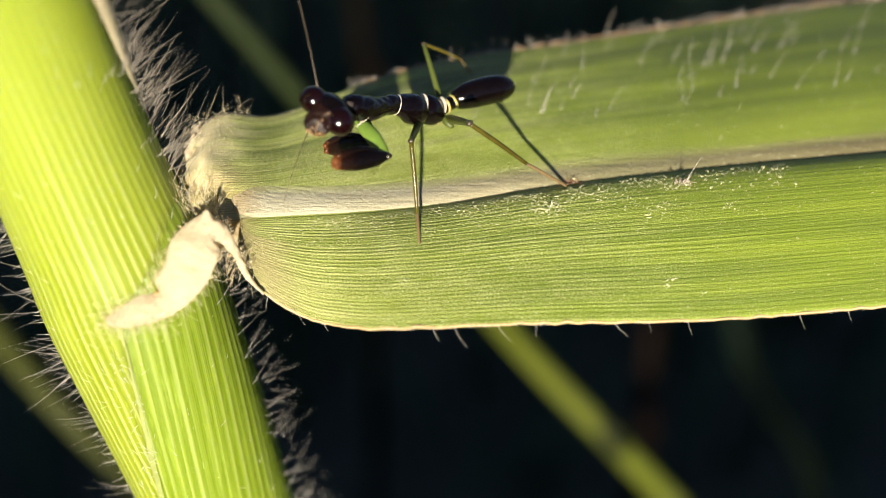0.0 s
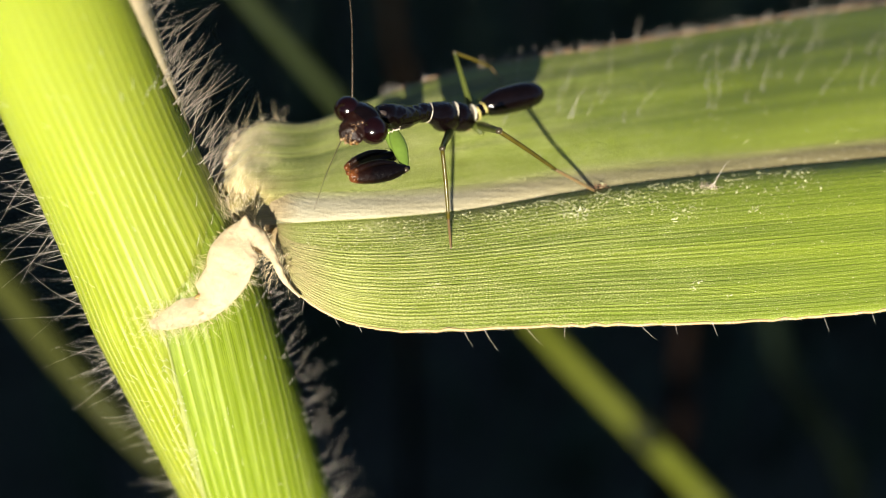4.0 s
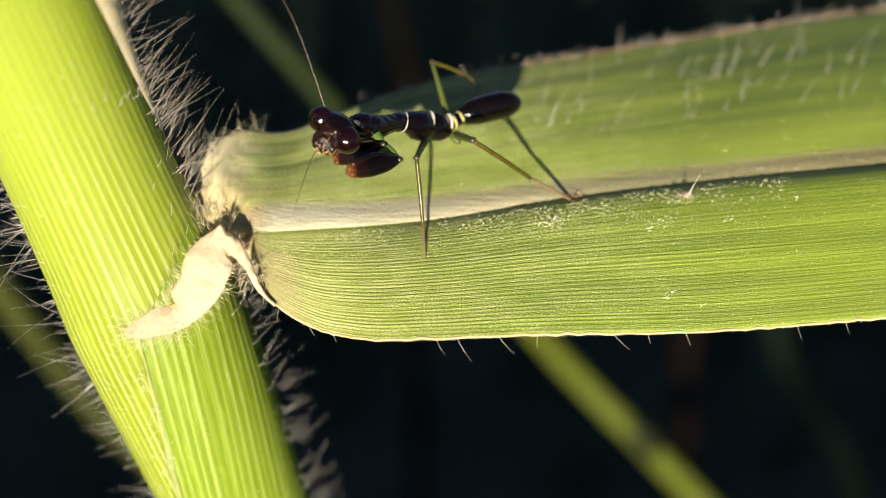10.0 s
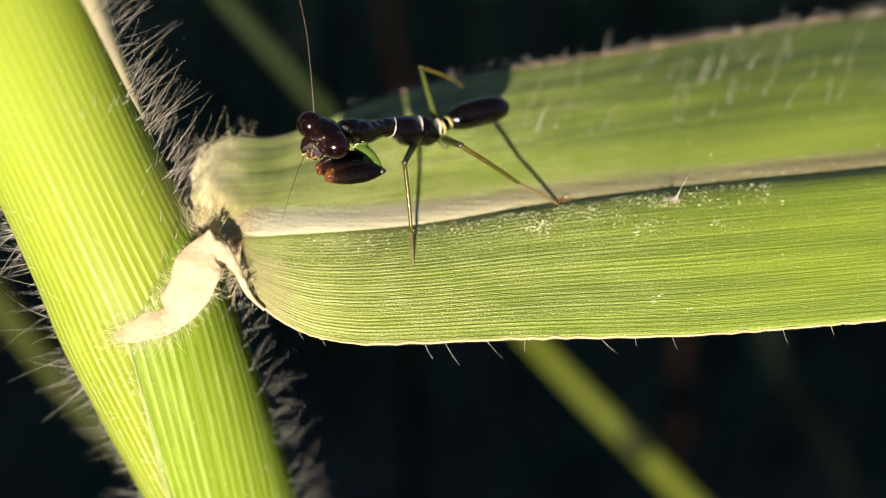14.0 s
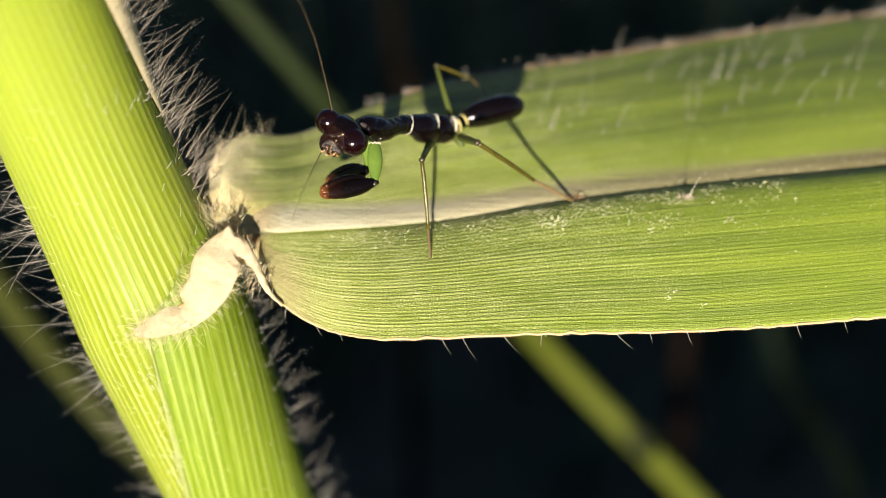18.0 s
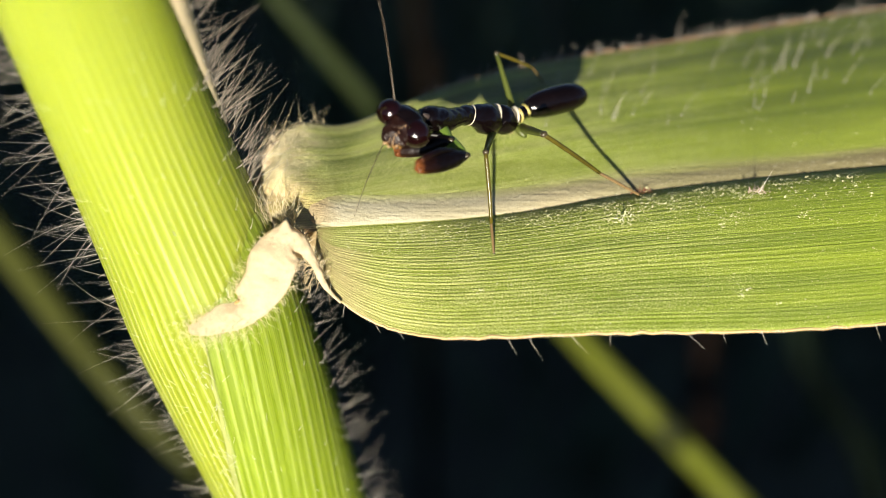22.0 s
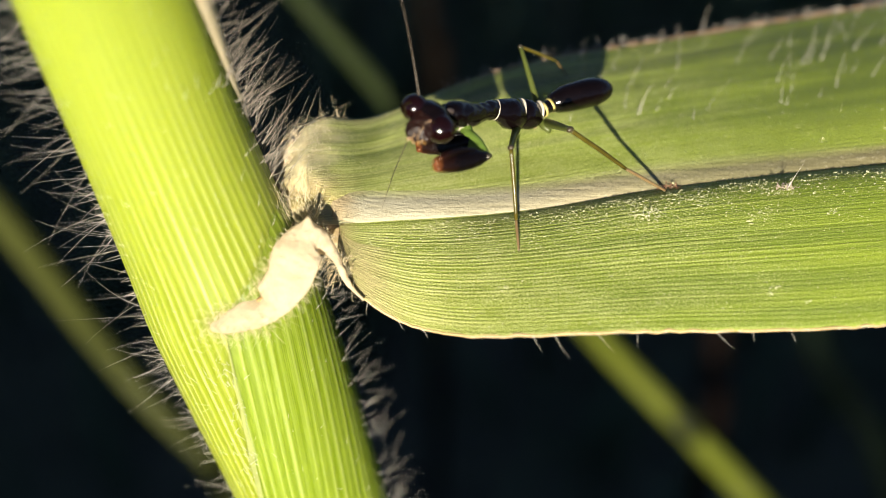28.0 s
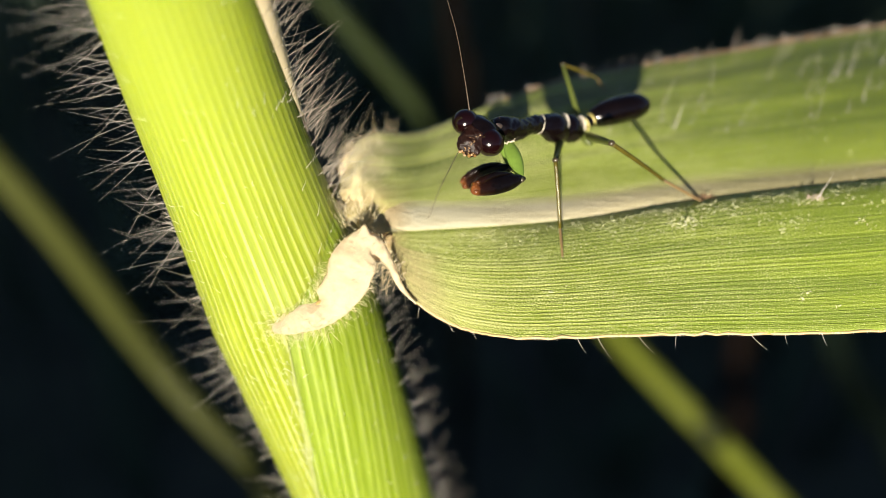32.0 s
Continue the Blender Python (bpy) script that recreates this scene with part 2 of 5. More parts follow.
    below = math_node(n, l, "LESS_THAN", v, -0.05)
    c = mix(n, l, math_node(n, l, "MULTIPLY", math_node(n, l, "MULTIPLY", groove.outputs[0], fresh), math_node(n, l, "MULTIPLY_ADD", below, 0.14, 0.30)), c, (0.125, 0.185, 0.006))
    # whitish glints along the veins near the base, painted as colour
    sheen = ramp(n, [(0.58, (0, 0, 0)), (0.72, (1, 1, 1))])
    l.new(math_node(n, l, "MULTIPLY_ADD", cells, 0.62, math_node(n, l, "MULTIPLY_ADD", patch, 0.20, math_node(n, l, "MULTIPLY", both, 0.36))), sheen.inputs[0])
    c = mix(n, l, math_node(n, l, "MULTIPLY", math_node(n, l, "MULTIPLY", sheen.outputs[0], fresh), 0.92), c, (0.68, 0.68, 0.28))
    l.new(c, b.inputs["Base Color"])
    h = math_node(n, l, "ADD", math_node(n, l, "MULTIPLY", vein01, 0.42), math_node(n, l, "MULTIPLY", math_node(n, l, "ADD", mott, cells), 0.75))
    h = math_node(n, l, "MULTIPLY", h, math_node(n, l, "SUBTRACT", 1.0, math_node(n, l, "MULTIPLY", pale.outputs[0], 0.85)))
    h = math_node(n, l, "MULTIPLY", h, math_node(n, l, "MULTIPLY_ADD", outward.outputs[0], 0.75, 0.25))
    bump(n, l, h, b, 1.0, 0.00005)
    rr = ramp(n, [(0.3, (0.30,) * 3), (0.7, (0.52,) * 3)])
    l.new(mott, rr.inputs[0])
    l.new(rr.outputs[0], b.inputs["Roughness"])
    thin(n, l, b, c, 0.28)
    return m


def stem_material(name, light, dark, ribs, gloss=0.4, grade_share=0.0, grade_span=(-4.0, 5.5), grade_color=None, crest_share=0.55, crest_tone=None, flesh=0.0):
    """Ribbed pale green stem: UV u runs along it in millimetres, v is the angle round it in turns."""
    m, n, l, b = material(name, light, 0.40, spec=gloss)
    uv = n.new("ShaderNodeUVMap").outputs[0]
    sep = n.new("ShaderNodeSeparateXYZ")
    l.new(uv, sep.inputs[0])
    drift = noise_tex(n, l, mapped(n, l, uv, (0.06, 10.0, 1)), 1.0, 2.0)
    wave = math_node(n, l, "SINE", math_node(n, l, "MULTIPLY_ADD", drift, 5.0,
                     math_node(n, l, "MULTIPLY", sep.outputs[1], 6.2832 * ribs)))
    line = noise_tex(n, l, mapped(n, l, uv, (0.035, 95.0, 1)), 1.0, 3.0, 0.6)
    both = math_node(n, l, "MULTIPLY_ADD", wave, 0.21, math_node(n, l, "MULTIPLY_ADD", line, 1.15, -0.08))
    lines = ramp(n, [(0.30, (0, 0, 0)), (0.72, (1, 1, 1))])
    l.new(both, lines.inputs[0])
    rib = lines.outputs[0]
    fleck = noise_tex(n, l, mapped(n, l, uv, (0.5, 60.0, 1)), 1.0, 4.0, 0.65)
    cloud = noise_tex(n, l, mapped(n, l, uv, (0.12, 6.0, 1)), 1.0, 3.0)
    c = mix(n, l, math_node(n, l, "MULTIPLY_ADD", rib, 0.80, 0.06), dark, light)
    c = mix(n, l, math_node(n, l, "MULTIPLY", cloud, 0.55), c, tuple(0.8 * q for q in dark))
    # a second tone blended in along the stem, on the far stems for shade
    grade = n.new("ShaderNodeMapRange")
    grade.inputs[1].default_value, grade.inputs[2].default_value = grade_span
    l.new(sep.outputs[0], grade.inputs[0])
    c = mix(n, l, math_node(n, l, "MULTIPLY", grade.outputs[0], grade_share), c, grade_color or tuple(1.12 * q for q in light))
    pale = ramp(n, [(0.52, (0, 0, 0)), (0.72, (1, 1, 1))])
    l.new(fleck, pale.inputs[0])
    fade = math_node(n, l, "SUBTRACT", 1.0, math_node(n, l, "MULTIPLY", grade.outputs[0], grade_share))
    c = mix(n, l, math_node(n, l, "MULTIPLY", math_node(n, l, "MULTIPLY", pale.outputs[0], fade), 0.45), c, tuple(min(1, 1.3 * q) for q in light))
    crest = ramp(n, [(0.60, (0, 0, 0)), (0.84, (1, 1, 1))])
    l.new(both, crest.inputs[0])
    c = mix(n, l, math_node(n, l, "MULTIPLY", math_node(n, l, "MULTIPLY", crest.outputs[0], fade), crest_share), c, crest_tone or tuple(min(1, 1.75 * q) for q in light))
    l.new(c, b.inputs["Base Color"])
    bump(n, l, math_node(n, l, "ADD", rib, math_node(n, l, "MULTIPLY", fleck, 0.6)), b, 0.45, 0.00004)
    b.inputs["Subsurface Weight"].default_value = flesh
    b.inputs["Subsurface Radius"].default_value = (1.0, 1.0, 0.25)
    b.inputs["Subsurface Scale"].default_value = 0.0013
    thin(n, l, b, c, 0.12)
    return m


def plain(name, color, rough, variation=0.35, scale=2500.0, relief=0.00002, spec=0.5, through_share=0.0):
    m, n, l, b = material(name, color, rough, spec=spec)
    co = n.new("ShaderNodeTexCoord").outputs["Object"]
    f = noise_tex(n, l, co, scale, 5.0, 0.65)
    g = noise_tex(n, l, co, scale * 0.18, 2.0)
    r = ramp(n, [(0.25, tuple(q * (1 - variation) for q in color)), (0.75, tuple(min(1, q * (1 + variation)) for q in color))])
    l.new(math_node(n, l, "MULTIPLY_ADD", g, 0.5, math_node(n, l, "MULTIPLY", f, 0.5)), r.inputs[0])
    l.new(r.outputs[0], b.inputs["Base Color"])
    bump(n, l, f, b, 0.6, relief)
    if through_share:
        thin(n, l, b, r.outputs[0], through_share)
    return m


def forearm_material():
    """Near-black, rust brown towards the tip of the folded leg."""
    m, n, l, b = material("foreleg_brown", (0.02, 0.01, 0.01), 0.28, spec=0.25)
    co = n.new("ShaderNodeTexCoord").outputs["Object"]
    sep = n.new("ShaderNodeSeparateXYZ")
    l.new(co, sep.inputs[0])
    f = noise_tex(n, l, co, 8000.0, 4.0)
    k = math_node(n, l, "MULTIPLY_ADD", sep.outputs[0], 655.0, math_node(n, l, "MULTIPLY_ADD", f, 0.35, -0.2))
    r = ramp(n, [(0.54, (0.0018, 0.0009, 0.0008)), (0.84, (0.009, 0.0028, 0.0013)), (1.0, (0.12, 0.038, 0.010))])
    l.new(k, r.inputs[0])
    l.new(r.outputs[0], b.inputs["Base Color"])
    bump(n, l, f, b, 0.6, 0.00004)
    return m


def ground_material():
    """Dark soil under moss, dead leaves and low green growth."""
    m, n, l, b = material("dark_soil", (0.045, 0.042, 0.036), 0.95, spec=0.2)
    co = n.new("ShaderNodeTexCoord").outputs["Object"]
    fine = noise_tex(n, l, co, 60.0, 6.0, 0.65)
    wide = noise_tex(n, l, co, 1.3, 4.0, 0.6)
    soil = ramp(n, [(0.30, (0.048, 0.044, 0.038)), (0.55, (0.105, 0.098, 0.086)), (0.75, (0.160, 0.135, 0.098))])
    l.new(fine, soil.inputs[0])
    moss = ramp(n, [(0.38, (0, 0, 0)), (0.58, (1, 1, 1))])
    l.new(math_node(n, l, "MULTIPLY_ADD", fine, 0.35, math_node(n, l, "MULTIPLY", wide, 0.7)), moss.inputs[0])
    c = mix(n, l, math_node(n, l, "MULTIPLY", moss.outputs[0], 0.8), soil.outputs[0], (0.076, 0.105, 0.055))
    l.new(c, b.inputs["Base Color"])
    bump(n, l, fine, b, 0.7, 0.004)
    return m


def rib_material():
    """Midrib: cream at the blade's base, beige and then browner further out, mottled along its length."""
    m, n, l, b = material("midrib_cream", (0.36, 0.31, 0.19), 0.65, spec=0.3)
    co = n.new("ShaderNodeTexCoord").outputs["Object"]
    sep = n.new("ShaderNodeSeparateXYZ")
    l.new(co, sep.inputs[0])
    along = mapped(n, l, co, (700.0, 2600.0, 2600.0))
    f = noise_tex(n, l, along, 1.0, 5.0, 0.65)
    g = noise_tex(n, l, mapped(n, l, co, (260.0, 1500.0, 900.0)), 1.0, 3.0)
    spots = noise_tex(n, l, co, 9000.0, 3.0, 0.7)
    k = math_node(n, l, "MULTIPLY_ADD", sep.outputs[0], 40.0, math_node(n, l, "MULTIPLY_ADD", f, 0.12, -0.06))
    r = ramp(n, [(0.03, (0.47, 0.43, 0.31)), (0.14, (0.445, 0.41, 0.295)), (0.30, (0.36, 0.315, 0.20)), (0.44, (0.215, 0.195, 0.10)), (0.75, (0.17, 0.145, 0.07))])
    l.new(k, r.inputs[0])
    dim = ramp(n, [(0.35, (1, 1, 1)), (0.58, (0, 0, 0))])
    l.new(g, dim.inputs[0])
    c = mix(n, l, math_node(n, l, "MULTIPLY", dim.outputs[0], 0.25), r.outputs[0], (0.20, 0.17, 0.075))
    lit = ramp(n, [(0.58, (0, 0, 0)), (0.72, (1, 1, 1))])
    l.new(spots, lit.inputs[0])
    c = mix(n, l, math_node(n, l, "MULTIPLY", lit.outputs[0], 0.55), c, (0.60, 0.56, 0.40))
    uv = n.new("ShaderNodeSeparateXYZ")
    l.new(n.new("ShaderNodeUVMap").outputs[0], uv.inputs[0])
    # the upper side melts into the green of the blade
    side = n.new("ShaderNodeMapRange")
    side.interpolation_type = "SMOOTHSTEP"
    side.inputs[1].default_value, side.inputs[2].default_value = 0.95, 1.72
    l.new(math_node(n, l, "MULTIPLY_ADD", math_node(n, l, "ADD", f, g), 0.3, math_node(n, l, "ADD", uv.outputs[1], -0.3)), side.inputs[0])
    c = mix(n, l, math_node(n, l, "MULTIPLY", side.outputs[0], 0.75), c, (0.330, 0.350, 0.100))
    # browner foot in the hollow
    foot = n.new("ShaderNodeMapRange")
    foot.interpolation_type = "SMOOTHSTEP"
    foot.inputs[1].default_value, foot.inputs[2].default_value = -5.2, -6.1
    l.new(math_node(n, l, "MULTIPLY_ADD", f, 1.1, math_node(n, l, "ADD", uv.outputs[0], -0.55)), foot.inputs[0])
    c = mix(n, l, math_node(n, l, "MULTIPLY", foot.outputs[0], 0.7), c, (0.26, 0.18, 0.08))
    fibre = noise_tex(n, l, mapped(n, l, co, (500.0, 9000.0, 9000.0)), 1.0, 3.0)
    dark = ramp(n, [(0.36, (1, 1, 1)), (0.50, (0, 0, 0))])
    l.new(fibre, dark.inputs[0])
    c = mix(n, l, math_node(n, l, "MULTIPLY", dark.outputs[0], 0.25), c, (0.20, 0.175, 0.08))
    l.new(c, b.inputs["Base Color"])
    bump(n, l, math_node(n, l, "ADD", f, math_node(n, l, "ADD", spots, fibre)), b, 0.7, 0.00004)
    thin(n, l, b, c, 0.1)
    return m


BLADE = blade_material()
CULM = stem_material("culm_green", (0.320, 0.356, 0.062), (0.190, 0.238, 0.012), 58, 0.2, 0.78, (-2.0, 5.5), (0.272, 0.335, 0.034), 0.5, (0.58, 0.58, 0.27), 0.85)
SHEATH = stem_material("sheath_green", (0.250, 0.318, 0.045), (0.150, 0.212, 0.008), 56, 0.3, crest_share=0.38, crest_tone=(0.48, 0.51, 0.20), flesh=0.6)
# The dark upper end stands for shade, put into the colour.
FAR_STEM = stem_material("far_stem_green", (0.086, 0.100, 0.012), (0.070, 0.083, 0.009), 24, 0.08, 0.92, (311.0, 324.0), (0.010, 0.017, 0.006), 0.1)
# Here the lower end is darker: its shade is put into the colour.
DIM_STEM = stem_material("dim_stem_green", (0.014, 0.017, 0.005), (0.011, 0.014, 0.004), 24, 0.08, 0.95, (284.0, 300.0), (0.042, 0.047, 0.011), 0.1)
RIB = rib_material()
COLLAR = plain("collar_cream", (0.66, 0.55, 0.375), 0.85, 0.24, 3400.0, 0.00006, 0.2, 0.42)
DOWN = plain("down_cream", (0.86, 0.77, 0.55), 0.6, 0.12, 1500.0, 0.000002, 0.3, 0.55)
MEMBRANE = plain("membrane_cream", (0.60, 0.50, 0.31), 0.75, 0.2, 2000.0, 0.00003, 0.25, 0.2)
MARGIN = plain("margin_pale", (0.42, 0.30, 0.14), 0.6, 0.35, 900.0, 0.00003)
MARGIN_BROWN = plain("margin_brown", (0.26, 0.17, 0.10), 0.6, 0.35, 1500.0, 0.00003)
HAIR = plain("hair_white", (0.56, 0.52, 0.46), 0.3, 0.15, 1500.0, 0.000002, 0.6, 0.3)
HAIR_DULL = plain("hair_dull", (0.38, 0.33, 0.27), 0.35, 0.3, 1500.0, 0.000002, 0.5, 0.3)
DUST = plain("dust_pale", (0.52, 0.51, 0.29), 0.6, 0.25, 4000.0, 0.00001)
BLACK = plain("mantis_black", (0.0024, 0.0013, 0.0013), 0.15, 0.5, 5000.0, 0.000020, 0.36)
SHEEN_GREY = plain("sheen_grey", (0.030, 0.021, 0.018), 0.42, 0.5, 6000.0, 0.00003, 0.5)
EYE = plain("eye_maroon", (0.0052, 0.0013, 0.0014), 0.11, 0.4, 9000.0, 0.00001, 0.42)
FACE = plain("face_brown", (0.011, 0.0036, 0.0022), 0.32, 0.6, 8000.0, 0.00006, 0.25)
BAND = plain("band_white", (0.50, 0.44, 0.35), 0.4, 0.2, 3000.0, 0.00001)
BAND_YELLOW = plain("band_yellow", (0.36, 0.30, 0.09), 0.4, 0.2, 3000.0, 0.00001)
LEG_GREEN = plain("leg_green", (0.155, 0.245, 0.040), 0.3, 0.35, 2500.0, 0.00001, 0.5, 0.35)
LEG_GOLD = plain("leg_gold", (0.070, 0.056, 0.007), 0.24, 0.7, 3500.0, 0.00003, 0.45, 0.2)
THIGH = plain("thigh_olive", (0.082, 0.100, 0.022), 0.35, 0.3, 2500.0, 0.00001, 0.4, 0.35)
LEG_DARK = plain("leg_dark", (0.035, 0.026, 0.012), 0.35, 0.5, 3000.0, 0.00001, 0.6)
MARKS = plain("mark_amber", (0.34, 0.22, 0.12), 0.15, 0.3, 5000.0, 0.00001, 0.7)
MOUTH = plain("mouth_gold", (0.20, 0.11, 0.035), 0.15, 0.4, 5000.0, 0.00002, 0.6, 0.2)
TARSUS = plain("tarsus_rust", (0.13, 0.085, 0.035), 0.4, 0.3, 3000.0, 0.00001)
SHELL_PINK = plain("underside_pink", (0.42, 0.17, 0.14), 0.35, 0.3, 3000.0, 0.00001)
ANTENNA = plain("antenna_brown", (0.065, 0.045, 0.028), 0.4, 0.3, 3000.0, 0.000004)
FOREARM = forearm_material()
SOIL = ground_material()
SHADE_GRASS = plain("shade_grass", (0.082, 0.118, 0.072), 0.6, 0.4, 40.0, 0.0005, 0.3, 0.2)
# Brown background stem, near black: its shade is put into the colour.
DARK_STEM = plain("shade_brown_stem", (0.0035, 0.0022, 0.0014), 0.9, 0.35, 300.0, 0.0002, 0.03)
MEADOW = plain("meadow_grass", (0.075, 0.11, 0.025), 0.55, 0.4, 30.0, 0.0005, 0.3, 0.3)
# The next two stems also hold their deep shade in the colour.
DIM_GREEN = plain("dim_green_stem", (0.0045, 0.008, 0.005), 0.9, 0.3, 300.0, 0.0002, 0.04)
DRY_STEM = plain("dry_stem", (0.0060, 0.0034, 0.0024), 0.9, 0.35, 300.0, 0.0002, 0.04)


# ---- building ----
def part(name, bm, mat, parent, label="", smooth=True, origin=(0, 0, 0), kind=""):
    """One mesh under a thing or a part; the bmesh is in the plan's millimetres, origin is the parent's place in it."""
    bmesh.ops.recalc_face_normals(bm, faces=bm.faces) if kind != "stuff" else None
    me = bpy.data.meshes.new(name)
    bm.transform(Matrix.Scale(MM, 4) @ Matrix.Translation(-Vector(origin)))
    bm.to_mesh(me)
    bm.free()
    for p in me.polygons:
        p.use_smooth = smooth
    me.materials.append(mat)
    ob = new(name, me)
    ob.parent = parent
    return tagged(ob, label, kind=kind)


def thing(name, origin, label, category, group="", kind=""):
    ob = new(name)
    ob.empty_display_size = 0.001
    ob.matrix_world = BASE @ Matrix.Translation(Vector(origin) * MM)
    return tagged(ob, label, category, group, kind)


def curve(xs, ys):
    """A smooth line through a few knots."""
    xs, ys = np.array(xs, float), np.array(ys, float)
    d = np.gradient(ys, xs)

    def at(x):
        if x <= xs[0]:
            return float(ys[0] + d[0] * (x - xs[0]))
        if x >= xs[-1]:
            return float(ys[-1] + d[-1] * (x - xs[-1]))
        i = int(np.searchsorted(xs, x)) - 1
        h = xs[i + 1] - xs[i]
        s = (x - xs[i]) / h
        return float(ys[i] * (1 + 2 * s) * (1 - s) ** 2 + ys[i + 1] * s * s * (3 - 2 * s)
                     + h * d[i] * s * (1 - s) ** 2 + h * d[i + 1] * s * s * (s - 1))
    return at


def smooth_path(points, per=6):
    """More points on a smooth line through the given ones."""
    t = list(range(len(points)))
    c = [curve(t, [p[k] for p in points]) for k in range(len(points[0]))]
    return [tuple(f(i / per) for f in c) for i in range((len(points) - 1) * per + 1)]


def tube(bm, path, radii, seg=10, up=(0, 0, 1), uv=None, caps=True):
    """A tube along a path; each radius is one number, or two: along the side way and along up."""
    pts = [Vector(p[:3]) for p in path]
    rings = []
    for i, p in enumerate(pts):
        d = (pts[min(i + 1, len(pts) - 1)] - pts[max(i - 1, 0)]).normalized()
        side = d.cross(Vector(up))
        side = side.normalized() if side.length > 1e-4 else Vector((1, 0, 0))
        top = side.cross(d).normalized()
        r = radii[i]
        a, b = r if isinstance(r, (tuple, list)) else (r, r)
        rings.append([bm.verts.new(p + side * (a * math.cos(6.28318 * k / seg)) + top * (b * math.sin(6.28318 * k / seg)))
                      for k in range(seg)])
    for q, r in zip(rings, rings[1:]):
        for k in range(seg):
            bm.faces.new((q[k], q[(k + 1) % seg], r[(k + 1) % seg], r[k]))
    if caps:
        bm.faces.new(rings[0][::-1])
        bm.faces.new(rings[-1])
    return rings


def limb(points, radii, seg=10, per=5, up=(0, 0, 1)):
    """A bmesh of one tapering limb, its ends rounded off."""
    bm = bmesh.new()
    path = smooth_path(points, per)
    t = list(range(len(radii)))
    if isinstance(radii[0], (tuple, list)):
        c = [curve(t, [r[k] for r in radii]) for k in (0, 1)]
        rr = [tuple(max(f(i / per), 0.004) for f in c) for i in range(len(path))]
    else:
        c = curve(t, radii)
        rr = [max(c(i / per), 0.004) for i in range(len(path))]
    tube(bm, path, rr, seg, up)
    return bm


def ellipsoid(center, radii, turn=(0, 0, 0), seg=20, rings=14, bm=None, wobble=0.0):
    bm = bm or bmesh.new()
    m = Matrix.Translation(center) @ Euler([radians(a) for a in turn]).to_matrix().to_4x4() @ Matrix.Diagonal((*radii, 1))
    made = bmesh.ops.create_uvsphere(bm, u_segments=seg, v_segments=rings, radius=1.0, matrix=m)
    if wobble:
        for v in made["verts"]:
            v.co += (v.co - Vector(center)) * wobble * noise.noise(v.co * 4)
    return bm


def hair(bm, root, way, length, radius, sag, sides=3, steps=4):
    """One tapering bent hair."""
    way = Vector(way).normalized()
    side = way.orthogonal().normalized()
    other = way.cross(side)
    ring = None
    for i in range(steps + 1):
        s = i / steps
        p = Vector(root) + way * (length * s) + Vector(sag) * (length * s * s)
        r = radius * (1 - 0.85 * s)
        now = [bm.verts.new(p + side * (r * math.cos(2.0944 * k)) + other * (r * math.sin(2.0944 * k))) for k in range(sides)]
        if ring:
            for k in range(sides):
                bm.faces.new((ring[k], ring[(k + 1) % sides], now[(k + 1) % sides], now[k]))
        ring = now


# ---- ground and surroundings ----
def blades(name, spots, mat, seed, label, category, bend=0.45):
    """Many grass blades in one mesh: spots of x, y, height, width."""
    rnd = random.Random(seed)
    verts, faces = [], []
    for x, y, h, w in spots:
        a = rnd.uniform(0, 6.283)
        lean = rnd.uniform(0.1 * bend, bend) * h
        b = rnd.uniform(0, 6.283)
        base = len(verts)
        for i in range(5):
            s = i / 4
            ww = w * (1 - s ** 2) * 0.5 + 0.0003
            cx, cy = x + lean * s * s * math.cos(b), y + lean * s * s * math.sin(b)
            z = h * (s - 0.12 * s ** 3)
            verts.append((cx - ww * math.cos(a), cy - ww * math.sin(a), z))
            verts.append((cx + 0.15 * ww * math.sin(a), cy - 0.15 * ww * math.cos(a), z - 0.1 * ww))
            verts.append((cx + ww * math.cos(a), cy + ww * math.sin(a), z))
        for i in range(4):
            for k in (0, 1):
                p = base + 3 * i + k
                faces.append((p, p + 1, p + 4, p + 3))
    me = bpy.data.meshes.new(name)
    me.from_pydata(verts, [], faces)
    me.materials.append(mat)
    return tagged(new(name, me), label, category, kind="stuff")


